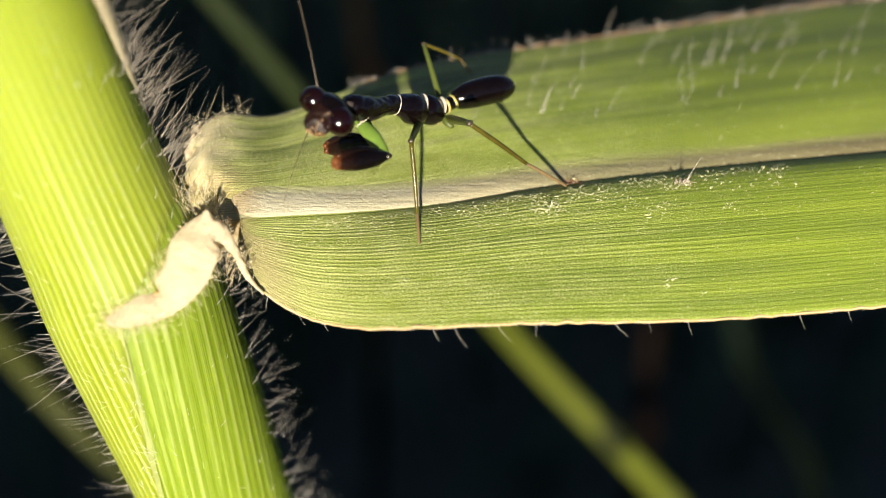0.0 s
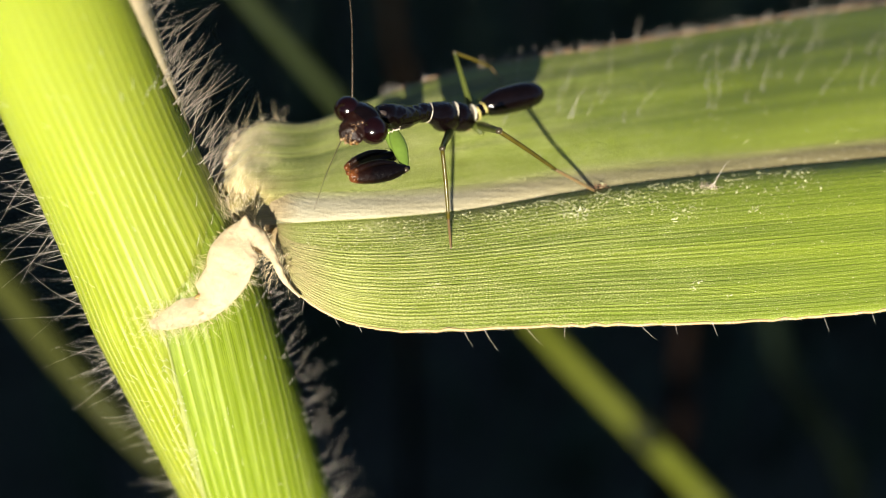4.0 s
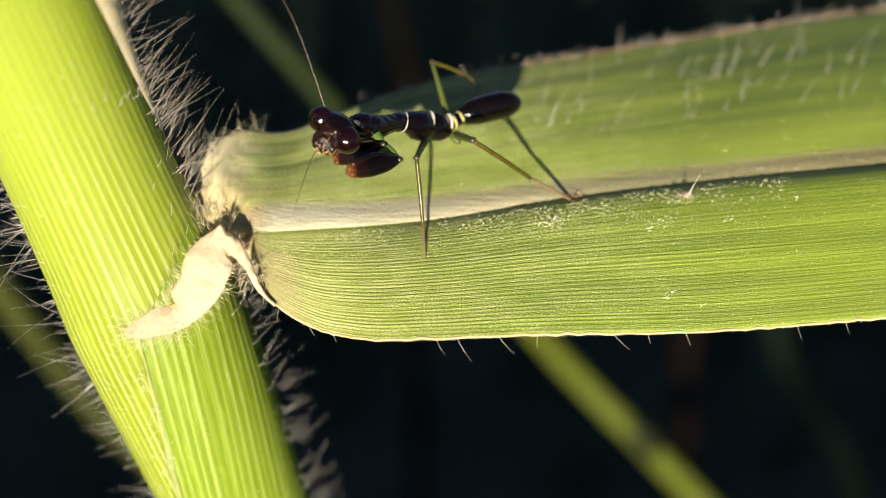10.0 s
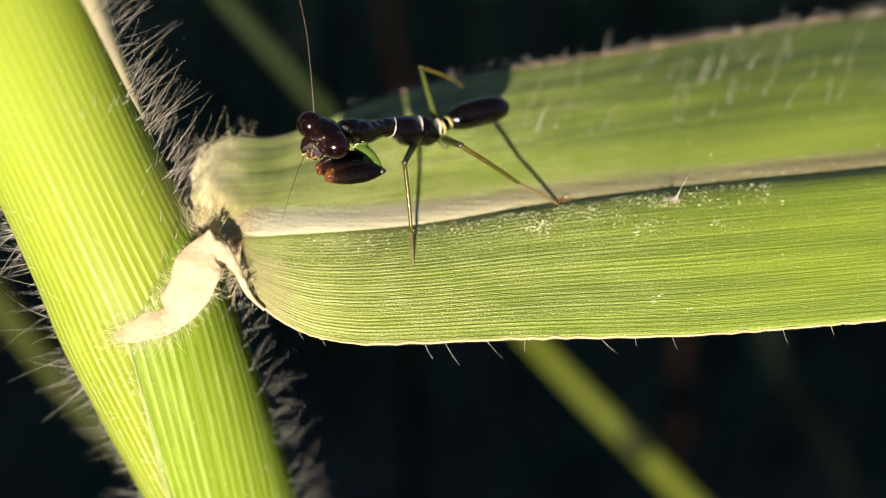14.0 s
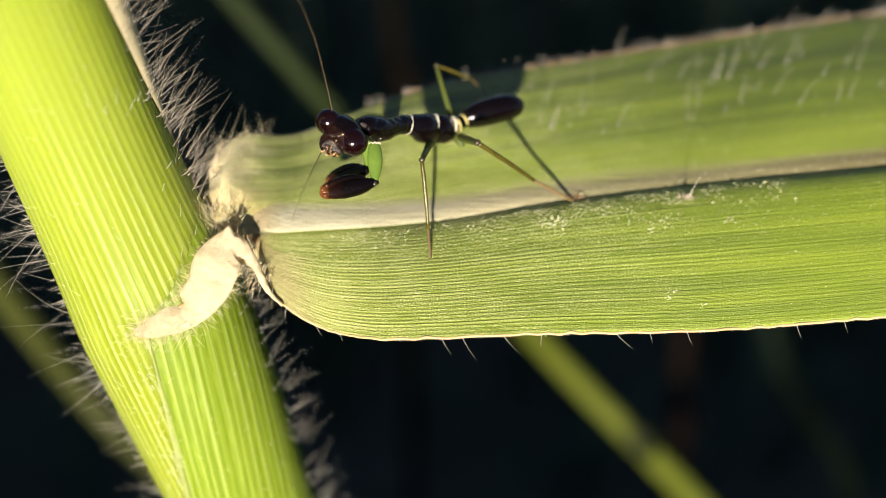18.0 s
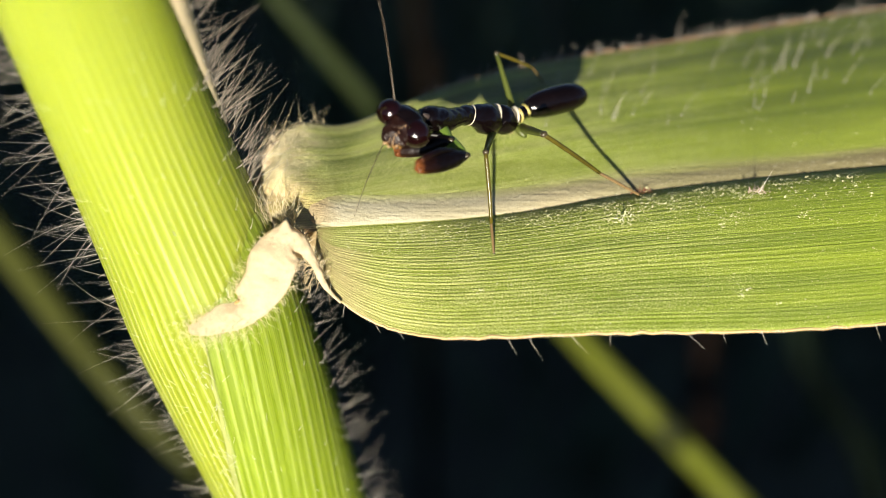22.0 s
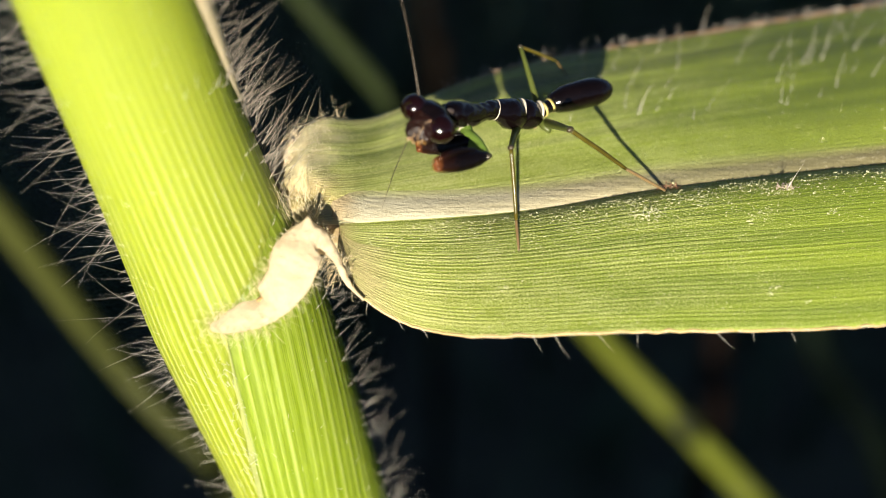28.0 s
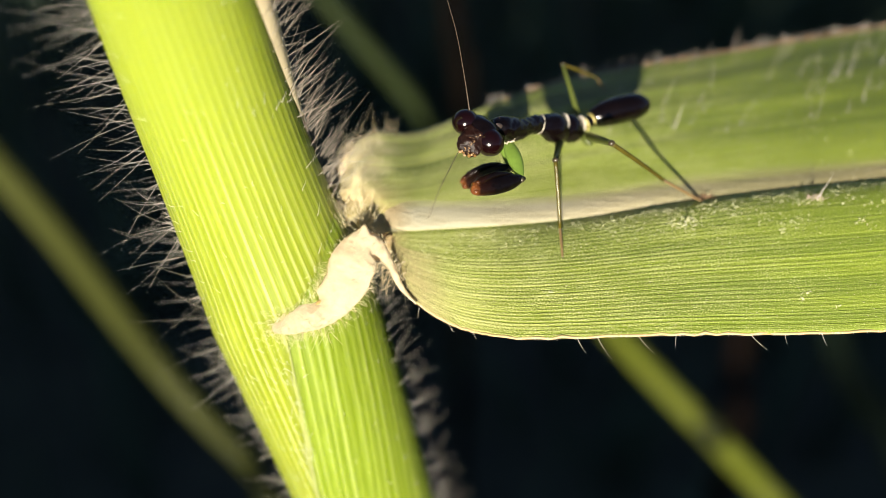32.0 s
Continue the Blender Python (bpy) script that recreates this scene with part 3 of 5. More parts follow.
def build_surroundings():
    bm = bmesh.new()
    bmesh.ops.create_grid(bm, x_segments=60, y_segments=60, size=60.0)
    for v in bm.verts:
        v.co.z = 0.02 * noise.noise(v.co * 0.3) if v.co.length > 3 else 0.0
    me = bpy.data.meshes.new("ground")
    bm.to_mesh(me)
    bm.free()
    me.materials.append(SOIL)
    tagged(new("ground", me), "dark shaded soil under the grass", "ground", kind="structure")
    rnd = random.Random(5)
    spots = [(rnd.gauss(0, 0.32), rnd.gauss(0.42, 0.2), rnd.uniform(0.05, 0.14), rnd.uniform(0.004, 0.012)) for _ in range(1300)]
    spots = [q for q in spots if q[1] > 0.08]
    blades("undergrowth", spots, SHADE_GRASS, 6, "dark green low grass in deep shade", "grass")
    # grass added out of view: its shadow keeps the background dark
    spots = []
    for _ in range(3600):
        y = rnd.uniform(-0.75, -0.42)
        x = rnd.uniform(-1.1, 1.1) if rnd.random() < 0.75 else rnd.gauss(0, 1.1)
        fall = max(0.45, 1.0 - 0.5 * max(0.0, abs(x) - 1.0))
        # a taller stretch, to shade the foot of the left background stem
        tall = 0.036 if -0.24 < x < -0.033 else 0.0
        spots.append((x, y + 0.1 * noise.noise(Vector((x * 2, 0, 0))), rnd.uniform(0.96, 1.0) * fall * (0.254 + tall - 0.45 * y) / 0.88, rnd.uniform(0.015, 0.03)))
    blades("shade_thicket", spots, SHADE_GRASS, 7, "added dense dark grass out of view, shading the background", "grass", 0.03)
    # meadow all round
    spots = []
    while len(spots) < 9000:
        a, r = rnd.uniform(0, 6.283), 0.95 + 5.0 * rnd.random() ** 1.4
        x, y = r * math.cos(a), r * math.sin(a)
        if noise.noise(Vector((x * 0.9, y * 0.9, 0))) > -0.25:
            spots.append((x, y, rnd.uniform(0.08, 0.26), rnd.uniform(0.006, 0.014)))
    blades("meadow", spots, MEADOW, 8, "sunlit green meadow grass", "grass")


def far_stem(name, points, radii, mat, label, category, group):
    """A whole stem from the ground up past the view, as one thing."""
    ob = thing(name, points[0], label, category, group)
    bm = bmesh.new()
    lay = bm.loops.layers.uv.new("UVMap")
    path = smooth_path([(*p, r) for p, r in zip(points, radii)], 8)
    rings = tube(bm, path, [p[3] for p in path], 20)
    along = 0.0
    for i, (q, r) in enumerate(zip(rings, rings[1:])):
        step = (Vector(path[i + 1][:3]) - Vector(path[i][:3])).length
        for k in range(20):
            f = bm.faces.get((q[k], q[(k + 1) % 20], r[(k + 1) % 20], r[k]))
            for loop, uv in zip(f.loops, ((along, k), (along, k + 1), (along + step, k + 1), (along + step, k))):
                loop[lay].uv = (uv[0], uv[1] / 20)
        along += step
    part("stalk", bm, mat, ob, origin=points[0])
    # a joint with its collar, where such stems are thickened
    i = len(path) // 4
    bm = bmesh.new()
    tube(bm, path[i:i + 3], [path[i][3] * 1.02, path[i][3] * 1.25, path[i][3] * 1.02], 16)
    part("joint", bm, mat, ob, origin=points[0])
    return ob


def build_far_stems():
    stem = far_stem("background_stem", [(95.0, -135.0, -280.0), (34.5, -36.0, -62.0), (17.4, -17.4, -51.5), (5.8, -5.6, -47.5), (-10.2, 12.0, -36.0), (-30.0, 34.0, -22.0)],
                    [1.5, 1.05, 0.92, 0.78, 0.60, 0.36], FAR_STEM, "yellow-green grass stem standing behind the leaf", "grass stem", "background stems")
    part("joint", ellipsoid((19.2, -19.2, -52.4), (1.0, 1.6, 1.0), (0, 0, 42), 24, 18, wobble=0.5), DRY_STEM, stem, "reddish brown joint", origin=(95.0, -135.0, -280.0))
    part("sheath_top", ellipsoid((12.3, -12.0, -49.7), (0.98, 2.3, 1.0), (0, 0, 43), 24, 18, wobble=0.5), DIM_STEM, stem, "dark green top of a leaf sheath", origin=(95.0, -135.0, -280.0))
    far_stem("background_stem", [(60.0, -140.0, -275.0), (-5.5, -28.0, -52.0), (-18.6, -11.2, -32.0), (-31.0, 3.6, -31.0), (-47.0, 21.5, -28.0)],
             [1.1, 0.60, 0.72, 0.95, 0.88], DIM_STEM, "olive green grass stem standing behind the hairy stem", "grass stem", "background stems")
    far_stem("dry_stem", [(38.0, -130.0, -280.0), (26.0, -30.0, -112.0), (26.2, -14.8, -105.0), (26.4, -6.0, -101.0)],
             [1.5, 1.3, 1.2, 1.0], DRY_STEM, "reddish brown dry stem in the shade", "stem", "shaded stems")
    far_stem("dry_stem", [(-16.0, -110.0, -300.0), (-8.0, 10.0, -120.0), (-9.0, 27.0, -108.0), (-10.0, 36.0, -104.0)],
             [1.4, 1.2, 1.0, 0.8], DARK_STEM, "brown stem, its shade put into a near-black colour", "stem", "shaded stems")
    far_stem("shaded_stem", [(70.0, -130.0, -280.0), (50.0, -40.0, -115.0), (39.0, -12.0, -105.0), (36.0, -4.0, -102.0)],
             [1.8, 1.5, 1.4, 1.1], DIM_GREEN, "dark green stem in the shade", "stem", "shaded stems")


# ---- the grass plant ----
PLANT = (-7.0, -150.0, -76.0)
axis_x = curve([-300, -60, -20, -7.55, -3.2, -0.6, 0.85, 3.2, 6.43, 12, 40, 120],
               [60, 5.6, -4.05, -7.24, -8.48, -9.28, -9.75, -10.5, -11.5, -13.3, -22, -48])
radius = curve([-300, -60, -20, -7.5, -3.0, -1.0, 0.5, 3.0, 6.4, 40, 120],
               [2.6, 2.4, 2.2, 2.15, 2.40, 2.45, 2.33, 2.2, 2.16, 2.0, 0.5])


def on_stem(y, angle, out=0.0):
    """A place on the stem: angle in degrees, 0 in front, 90 on its right."""
    c = Vector((axis_x(y), y, 0.5 + 0.5 * y))
    d = Vector((axis_x(y + 0.2) - axis_x(y - 0.2), 0.4, 0.2)).normalized()
    e1 = d.cross(Vector((0, 0, 1))).normalized()
    e2 = e1.cross(d)
    a = radians(angle)
    n = e1 * math.sin(a) + e2 * math.cos(a)
    q = c + n * (radius(y) + out)
    # higher up it is shifted towards the lens, scaled to keep its outline in view
    fore = 0.035 * max(0.0, min(y, 12.0)) ** 2
    k = 1 - fore / (29.5 - 0.5 * min(y, 12.0))
    return Vector((-0.6 + (q.x + 0.6) * k, -0.2 + (q.y + 0.2) * k, q.z + fore)), n, d


def stem_shell(ys, edge_a, edge_b, out, steps, closed=False, follow=False):
    """A sheet on the stem between two angles, with its UV map."""
    bm = bmesh.new()
    lay = bm.loops.layers.uv.new("UVMap")
    rows = []
    for y in ys:
        a0, a1 = edge_a(y), edge_b(y)
        rows.append([(bm.verts.new(on_stem(y, a0 + (a1 - a0) * k / steps, out(y, k / steps))[0]), y, (a0 - (0.75 * min(a0, 3.0) if follow else 0) + (a1 - a0) * k / steps) / 360)
                     for k in range(steps + (0 if closed else 1))])
    n = len(rows[0])
    for q, r in zip(rows, rows[1:]):
        for k in range(n if closed else n - 1):
            k2 = (k + 1) % n
            quad = (q[k], q[k2], r[k2], r[k])
            f = bm.faces.new([c[0] for c in quad])
            for j, (loop, c) in enumerate(zip(f.loops, quad)):
                wrap = 1 if closed and k2 == 0 and j in (1, 2) else 0
                loop[lay].uv = (c[1], c[2] + wrap)
    return bm


def stem_rows(low, high):
    """Heights for the rows of a stem sheet, close together where it is seen."""
    ys, y = [], low
    while y < high:
        ys.append(y)
        y += 0.35 if -13 < y < 13 else 6.0
    return ys + [high]


rib_y = curve([-7.7, -5.9, -1.0, 3.07, 6.4, 12.6, 30, 60], [0.75, 0.92, 1.33, 2.01, 2.44, 3.05, 4.6, 6.5])
rib_z = curve([-8.2, -6.6, -5.5, -4.0, -1.0, 3.07, 6.4, 12.6, 30, 60], [1.45, 1.10, 0.75, 0.42, 0.11, -0.45, -0.79, -1.12, -3.0, -12.0])
low_y = curve([-6.05, -5.85, -5.6, -5.15, -4.7, -4.0, -3.1, -1.0, 1.3, 7.0, 10.9, 18, 30, 45, 60],
              [0.55, -0.05, -0.65, -1.12, -1.43, -1.77, -1.94, -1.95, -1.86, -1.73, -1.42, -0.7, 0.8, 3.4, 6.45])
top_y = curve([-8.4, -7.6, -6.9, -5.7, -3.9, -1.1, 1.8, 7.2, 13.1, 25, 45, 60],
              [2.2, 3.30, 3.92, 4.10, 4.88, 6.02, 6.71, 7.8, 8.87, 10.0, 9.0, 6.6])
rib_w = curve([-7.0, -5.5, -1.0, 3.0, 6.4, 12.6, 30, 60], [0.85, 0.72, 0.58, 0.46, 0.42, 0.48, 0.4, 0.08])


crease = curve([-6.0, -4.5, -2.5, 0.0, 6.0, 60], [1.5, 1.2, 0.65, 0.42, 0.34, 0.33])


def blade_z(x, y):
    """The blade's height over the plan, a shallow valley with its floor at the midrib."""
    d = rib_y(x) - y
    if d > 0:
        fold = max(0.0, min(1.0, (-1.5 - x) / 3.0))
        return rib_z(x) + (0.66 - 0.42 * fold * fold * (3 - 2 * fold)) * d - 0.030 * d * d + 0.72 * (1 - math.exp(-d / crease(x)))
    base = max(0.0, min(1.0, (-5.0 - x) / 2.2))
    deep = max(0.0, min(1.0, (-5.5 - x) / 1.4)) * max(0.0, min(1.0, (2.6 - y) / 1.6))
    base = base * base * (3 - 2 * base)
    lift = 0.30 * base * max(0.0, math.sin(min(1.0, -d / 3.4) * 3.1416)) ** 0.8
    edge = max(0.0, 1.9 - (top_y(x) - y))
    up = max(0.0, min(1.0, (y - 2.8) / 2.6))
    lift += 1.10 * up * up * (3 - 2 * up) * math.exp(-((x + 1.1) / 3.3) ** 2)
    lift += -0.44 * base * d - 0.15 * edge * edge * math.exp(-((x + 1.1) / 1.8) ** 2) + 0.25 * base * noise.noise(Vector((x * 1.5, y * 1.5, 2.0)))
    return rib_z(x) + 0.78 * d - 0.040 * d * d + lift - 0.25 * deep * deep * (3 - 2 * deep) + 0.05 * math.sin(x * 0.9 + 0.7 * d) * min(1.0, -d)


def blade_rows():
    xs, x = [], -8.0
    while x < 60:
        xs.append(x)
        x += 0.12 if x < -3 else (0.3 if x < 15 else 1.5)
    return xs + [60.0]


def build_blade(plant):
    bm = bmesh.new()
    lay = bm.loops.layers.uv.new("UVMap")
    xs = blade_rows()

    def half(xs, edge, steps, span):
        rows = []
        for x in xs:
            yr, ye = rib_y(x), edge(x)
            rows.append([])
            for k in range(steps + 1):
                s = (k / steps) ** 1.25
                y = yr + (ye - yr) * s
                # the free end at the stem is ragged and rolls back
                roll = max(0.0, -6.7 - x)
                px = x + min(1.0, 1.4 * roll) * (0.34 * noise.noise(Vector((y * 0.9, 3.0, 0))) + 0.16 * noise.noise(Vector((y * 3.1, 8.0, x))))
                pz = blade_z(max(x, -7.4), y) - 0.9 * roll ** 2 + min(1.0, roll) * 0.18 * noise.noise(Vector((px * 2.5, y * 2.5, 5.0)))
                rows[-1].append((bm.verts.new((px, y, pz)), x, span * s))
        for q, r in zip(rows, rows[1:]):
            for k in range(steps):
                quad = (q[k], r[k], r[k + 1], q[k + 1]) if span > 0 else (q[k], q[k + 1], r[k + 1], r[k])
                f = bm.faces.new([c[0] for c in quad])
                for loop, c in zip(f.loops, quad):
                    loop[lay].uv = c[1:]

    half([x for x in xs if x >= -6.02], low_y, 40, -4.6)
    half(xs, top_y, 44, 6.4)
    bmesh.ops.remove_doubles(bm, verts=bm.verts, dist=0.0005)
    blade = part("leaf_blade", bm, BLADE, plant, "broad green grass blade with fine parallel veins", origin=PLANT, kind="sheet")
    del blade["kind"]
    sol = blade.modifiers.new("thickness", "SOLIDIFY")
    sol.thickness, sol.offset = 0.00010, -1

    # midrib: a pale rounded ridge whose lower flank is steep
    bm = bmesh.new()
    lay = bm.loops.layers.uv.new("UVMap")
    prev = None
    for x in (q for q in xs if q > -6.5):
        w, yr = 0.80 * rib_w(x), rib_y(x)
        h = (0.085 - 0.035 * max(0.0, min(1.0, x / 4.0))) * min(1, w / 0.4)
        end = max(0.0, min(1.0, (-5.2 - x) / 1.2))
        ring = []
        for s, up in ((-0.06, -0.03), (0.02, 0.12), (0.14, 0.40), (0.30, 0.72), (0.48, 0.92), (0.66, 1.0), (0.86, 0.90), (1.06, 0.68), (1.26, 0.40), (1.46, 0.15), (1.62, 0.0), (1.72, -0.12)):
            y = yr + s * w - 0.10 * end * end * (1 - s)
            rough = 0.018 * noise.noise(Vector((x * 2.2, s * 3, 1.0))) + 0.012 * noise.noise(Vector((x * 7, s * 6, 3.0)))
            z = blade_z(x, yr + max(0.0, s) * w) - 0.10 * end * end + up * h + max(0.0, up) * rough
            ring.append((bm.verts.new((x, y, z)), x, s))
        if prev:
            for k in range(len(ring) - 1):
                quad = (prev[k], ring[k], ring[k + 1], prev[k + 1])
                f = bm.faces.new([c[0] for c in quad])
                for loop, c in zip(f.loops, quad):
                    loop[lay].uv = c[1:]
        prev = ring
    part("midrib", bm, RIB, blade, "pale cream midrib", origin=PLANT)

    # margins
    for name, edge, mat, lab, r0, start in (("lower_margin", low_y, MARGIN, "thin pale wavy margin", 0.040, -6.02),
                                            ("upper_margin", top_y, MARGIN_BROWN, "thin brownish margin", 0.045, -3.4)):
        path, radii = [], []
        for x in xs:
            if x < start or x > 59:
                continue
            j = noise.noise(Vector((x * 3.1, 7.0, 0)))
            y = edge(x)
            path.append((x, y + 0.055 * j + 0.03 * noise.noise(Vector((x * 8.0, 1.0, 0))), blade_z(x, y) - 0.03 + 0.04 * noise.noise(Vector((x * 1.7, 2.0, 4)))))
            radii.append(r0 * (1 + 0.35 * j) * (1.15 if x < -4.3 else 1) * min(1.0, 0.15 + (x - start) / 1.5))
        bm = bmesh.new()
        tube(bm, path, radii, 8)
        part(name, bm, mat, blade, lab, origin=PLANT)

    # hairs of the blade
    rnd = random.Random(11)
    bm = bmesh.new()
    for _ in range(66):
        x = rnd.uniform(0.5, 15)
        t = rnd.uniform(0.40, 1.0)
        y = rib_y(x) + (top_y(x) - rib_y(x)) * t
        hair(bm, (x, y, blade_z(x, y)), (rnd.uniform(-0.05, 0.30), 0.9, rnd.uniform(0.3, 0.9)), rnd.uniform(0.35, 1.25), rnd.uniform(0.005, 0.009), (rnd.gauss(0.15, 0.15), 0.0, 0.05), 3, 6)
        ellipsoid((x, y, blade_z(x, y) + 0.01), (0.022, 0.028, 0.018), (0, 0, 0), 6, 4, bm)
    for _ in range(170):
        x = rnd.uniform(-3.5, 15)
        y = top_y(x)
        hair(bm, (x, y, blade_z(x, y)), (rnd.uniform(-0.4, 0.4), 0.9, rnd.uniform(-0.2, 0.6)), rnd.uniform(0.08, 0.42), 0.009, (rnd.gauss(0.1, 0.3), 0, 0))
    for x, dx, n in ((-0.75, 0.35, 0.5), (-0.2, 0.4, 0.7), (0.9, 0.6, 0.65), (1.95, -0.15, 0.4), (3.95, 0.7, 0.6), (4.9, 0.05, 0.3),
                     (5.9, 0.2, 0.4), (8.9, 0.15, 0.45), (10.2, 0.1, 0.35), (-3.6, 0.3, 0.25), (-5.1, -0.2, 0.4), (-4.3, 0.4, 0.35)):
        y = low_y(x)
        hair(bm, (x, y, blade_z(x, y)), (dx, -0.85, 0.1), n, 0.012, (0.12, 0.05, 0))
    for _ in range(420):
        x = rnd.uniform(-6.0, 14)
        y = low_y(x)
        hair(bm, (x, y + 0.01, blade_z(x, y)), (rnd.uniform(-0.3, 0.5), -0.9, rnd.uniform(-0.2, 0.4)), rnd.uniform(0.03, 0.09), 0.010, (0, 0, 0), 3, 2)
    for x, y, a, b, n in ((6.35, 1.95, 0.35, 0.85, 0.85), (6.3, 2.0, -0.3, -0.8, 0.35), (2.6, 4.3, 0.2, 0.85, 0.9)):
        hair(bm, (x, y, blade_z(x, y)), (a, b, 0.5), n, 0.014, (0.05, 0, 0.05))
    part("blade_hairs", bm, HAIR, blade, "scattered fine white hairs", origin=PLANT, kind="stuff")
    return blade


def build_plant():
    plant = thing("grass_plant", PLANT, "hairy bright green grass stem with one broad leaf", "grass plant")
    full_a, full_b = (lambda y: -180.0), (lambda y: 180.0)
    bm = stem_shell(stem_rows(-296, 120), full_a, full_b, lambda y, s: 0.0, 96, True)
    culm = part("culm", bm, CULM, plant, "bright yellow-green ribbed stem", origin=PLANT)

    # the sheath wraps the lower stem; its free margin runs slantwise down the front
    def margin(y):
        return 3.0 + max(-40.0, 5.2 * (y + 0.75))
    ys = [-0.75 - 0.3 * i for i in range(44)] + [-14.5 - 6 * i for i in range(9)]
    bm = stem_shell(ys, margin, lambda y: 200.0, lambda y, s: 0.012 + 0.045 * min(1, s * 9), 60, follow=True)
    sheath = part("sheath", bm, SHEATH, plant, "pale green ribbed leaf sheath wrapped round the stem", origin=PLANT)
    # its upper right shoulder, under the collar
    ys = [0.9 - 0.15 * i for i in range(12)]
    bm = stem_shell(ys, lambda y: 3.0 + 62.0 * max(0.0, min(1.0, (y + 0.75) / 1.65)), lambda y: 200.0, lambda y, s: 0.016 + 0.045 * min(1, s * 9), 40, follow=True)
    part("sheath_shoulder", bm, SHEATH, sheath, origin=PLANT)
    path = [tuple(on_stem(y, margin(y) + 1.6 * noise.noise(Vector((y * 1.1, 4, 0))), 0.012)[0]) for y in [-1.3 - 0.15 * i for i in range(74)]]
    bm = bmesh.new()
    tube(bm, path, [((0.02 + 0.007 * min(i / 2, 9)) * (1 + 0.7 * noise.noise(Vector(p) * 1.7)), 0.022) for i, p in enumerate(path)], 10)
    part("sheath_margin", bm, plain("sheath_edge_pale", (0.30, 0.33, 0.10), 0.75, 0.4, 2500.0, 0.00004, 0.3, 0.3), sheath, "pale membranous margin", origin=PLANT)

    # papery margin of the sheath above, on the stem's right
    bm = stem_shell([2.6 + 0.4 * i for i in range(50)], lambda y: 96.0 - 22.0 * min(1.0, (y - 2.6) / 4.5) ** 0.8, lambda y: 97.0 + 42.0 * min(1.0, (y - 2.6) / 4.5),
                    lambda y, s: 0.02 + min(0.70, 0.09 * max(0, y - 2.6)) * abs(math.sin(3.1416 * s)) ** 0.7, 12)
    part("upper_sheath_margin", bm, MEMBRANE, plant, "cream papery margin", origin=PLANT)

    # collar: a tan fleshy arch from the sheath to the blade's base
    pts = [(-9.12, -1.82, 2.38), (-8.65, -1.72, 2.40), (-8.08, -1.48, 2.35), (-7.52, -1.08, 2.31), (-7.10, -0.55, 2.34), (-6.91, 0.0, 2.26),
           (-6.64, 0.42, 2.04), (-6.25, 0.36, 1.80), (-5.96, -0.02, 1.74), (-5.65, -0.62, 1.78), (-5.18, -1.12, 1.78)]
    rad = [(0.10, 0.02), (0.27, 0.06), (0.40, 0.10), (0.53, 0.15), (0.60, 0.19), (0.66, 0.22), (0.54, 0.24), (0.28, 0.2), (0.13, 0.12), (0.08, 0.07), (0.03, 0.03)]
    bm = limb(pts, rad, 40, 14)
    for v in bm.verts:
        q = v.co.copy()
        v.co += Vector((0.3, 0.5, 1)) * (0.09 * noise.noise(q * 1.6) + 0.022 * noise.noise(q * 5.5) + 0.012 * noise.noise(q * 14))
        v.co += Vector((noise.noise(q * 7 + Vector((9, 0, 0))), noise.noise(q * 7 + Vector((0, 9, 0))), 0)) * 0.022
        # a dent above the foot and a small peak
        dent = max(0.0, 1 - (Vector((q.x + 7.95, q.y + 1.0)).length / 0.5))
        v.co.z -= 0.32 * dent * dent
        peak = max(0.0, 1 - abs(q.x + 6.64) / 0.16)
        if q.y > 0.8:
            v.co.y += 0.22 * peak
    collar = part("collar", bm, COLLAR, plant, "cream fleshy downy collar", origin=PLANT)
    bm = ellipsoid((-7.86, -1.12, 2.27), (0.13, 0.07, 0.09), (0, 0, 35), 14, 10, wobble=0.5)
    part("collar_scar", bm, plain("scar_ochre", (0.46, 0.29, 0.10), 0.7, 0.35, 4000.0, 0.00004, 0.3, 0.3), collar, "ochre scar in the collar's dent", origin=PLANT)
    # the cheek behind it, from which the midrib comes
    bm = ellipsoid((-6.75, 0.75, -0.55), (0.85, 0.65, 0.4), (0, 0, 10), 24, 16, wobble=0.2)
    part("blade_base", bm, plain("base_brown", (0.56, 0.42, 0.22), 0.8, 0.3, 1800.0, 0.00004, 0.2, 0.5), plant, "brownish base of the blade", origin=PLANT)
    bm = ellipsoid((-7.45, 2.6, -0.35), (0.42, 1.15, 0.5), (0, 0, -14), 28, 20, wobble=0.35)
    part("auricle", bm, COLLAR, plant, "cream downy lobe at the blade's base", origin=PLANT)

    build_blade(plant)

    # hairs of the stem
    rnd = random.Random(3)

    def tuft(bm, count, ylow, yhigh, alow, ahigh, short, long, lift, r, flat=0.4):
        for _ in range(count):
            y, a = rnd.uniform(ylow, yhigh), rnd.uniform(alow, ahigh)
            p, n, d = on_stem(y, a, 0.02)
            way = n + d * rnd.gauss(lift, 0.38) + Vector((0, 0, rnd.uniform(-flat, flat)))
            sag = Vector((rnd.gauss(0, 0.16), rnd.gauss(0.05, 0.16), rnd.gauss(0, 0.15)))
            hair(bm, p, way, rnd.uniform(short, long), r * rnd.uniform(0.7, 1.25), sag)

    bm = bmesh.new()
    tuft(bm, 210, -1.5, 12.0, -130, -66, 0.8, 2.4, 0.08, 0.0075)
    tuft(bm, 150, -12.0, -1.5, -125, -60, 0.35, 1.5, 0.15, 0.0085)
    tuft(bm, 90, -9.0, 4.0, -88, -58, 0.10, 0.35, 0.3, 0.013)
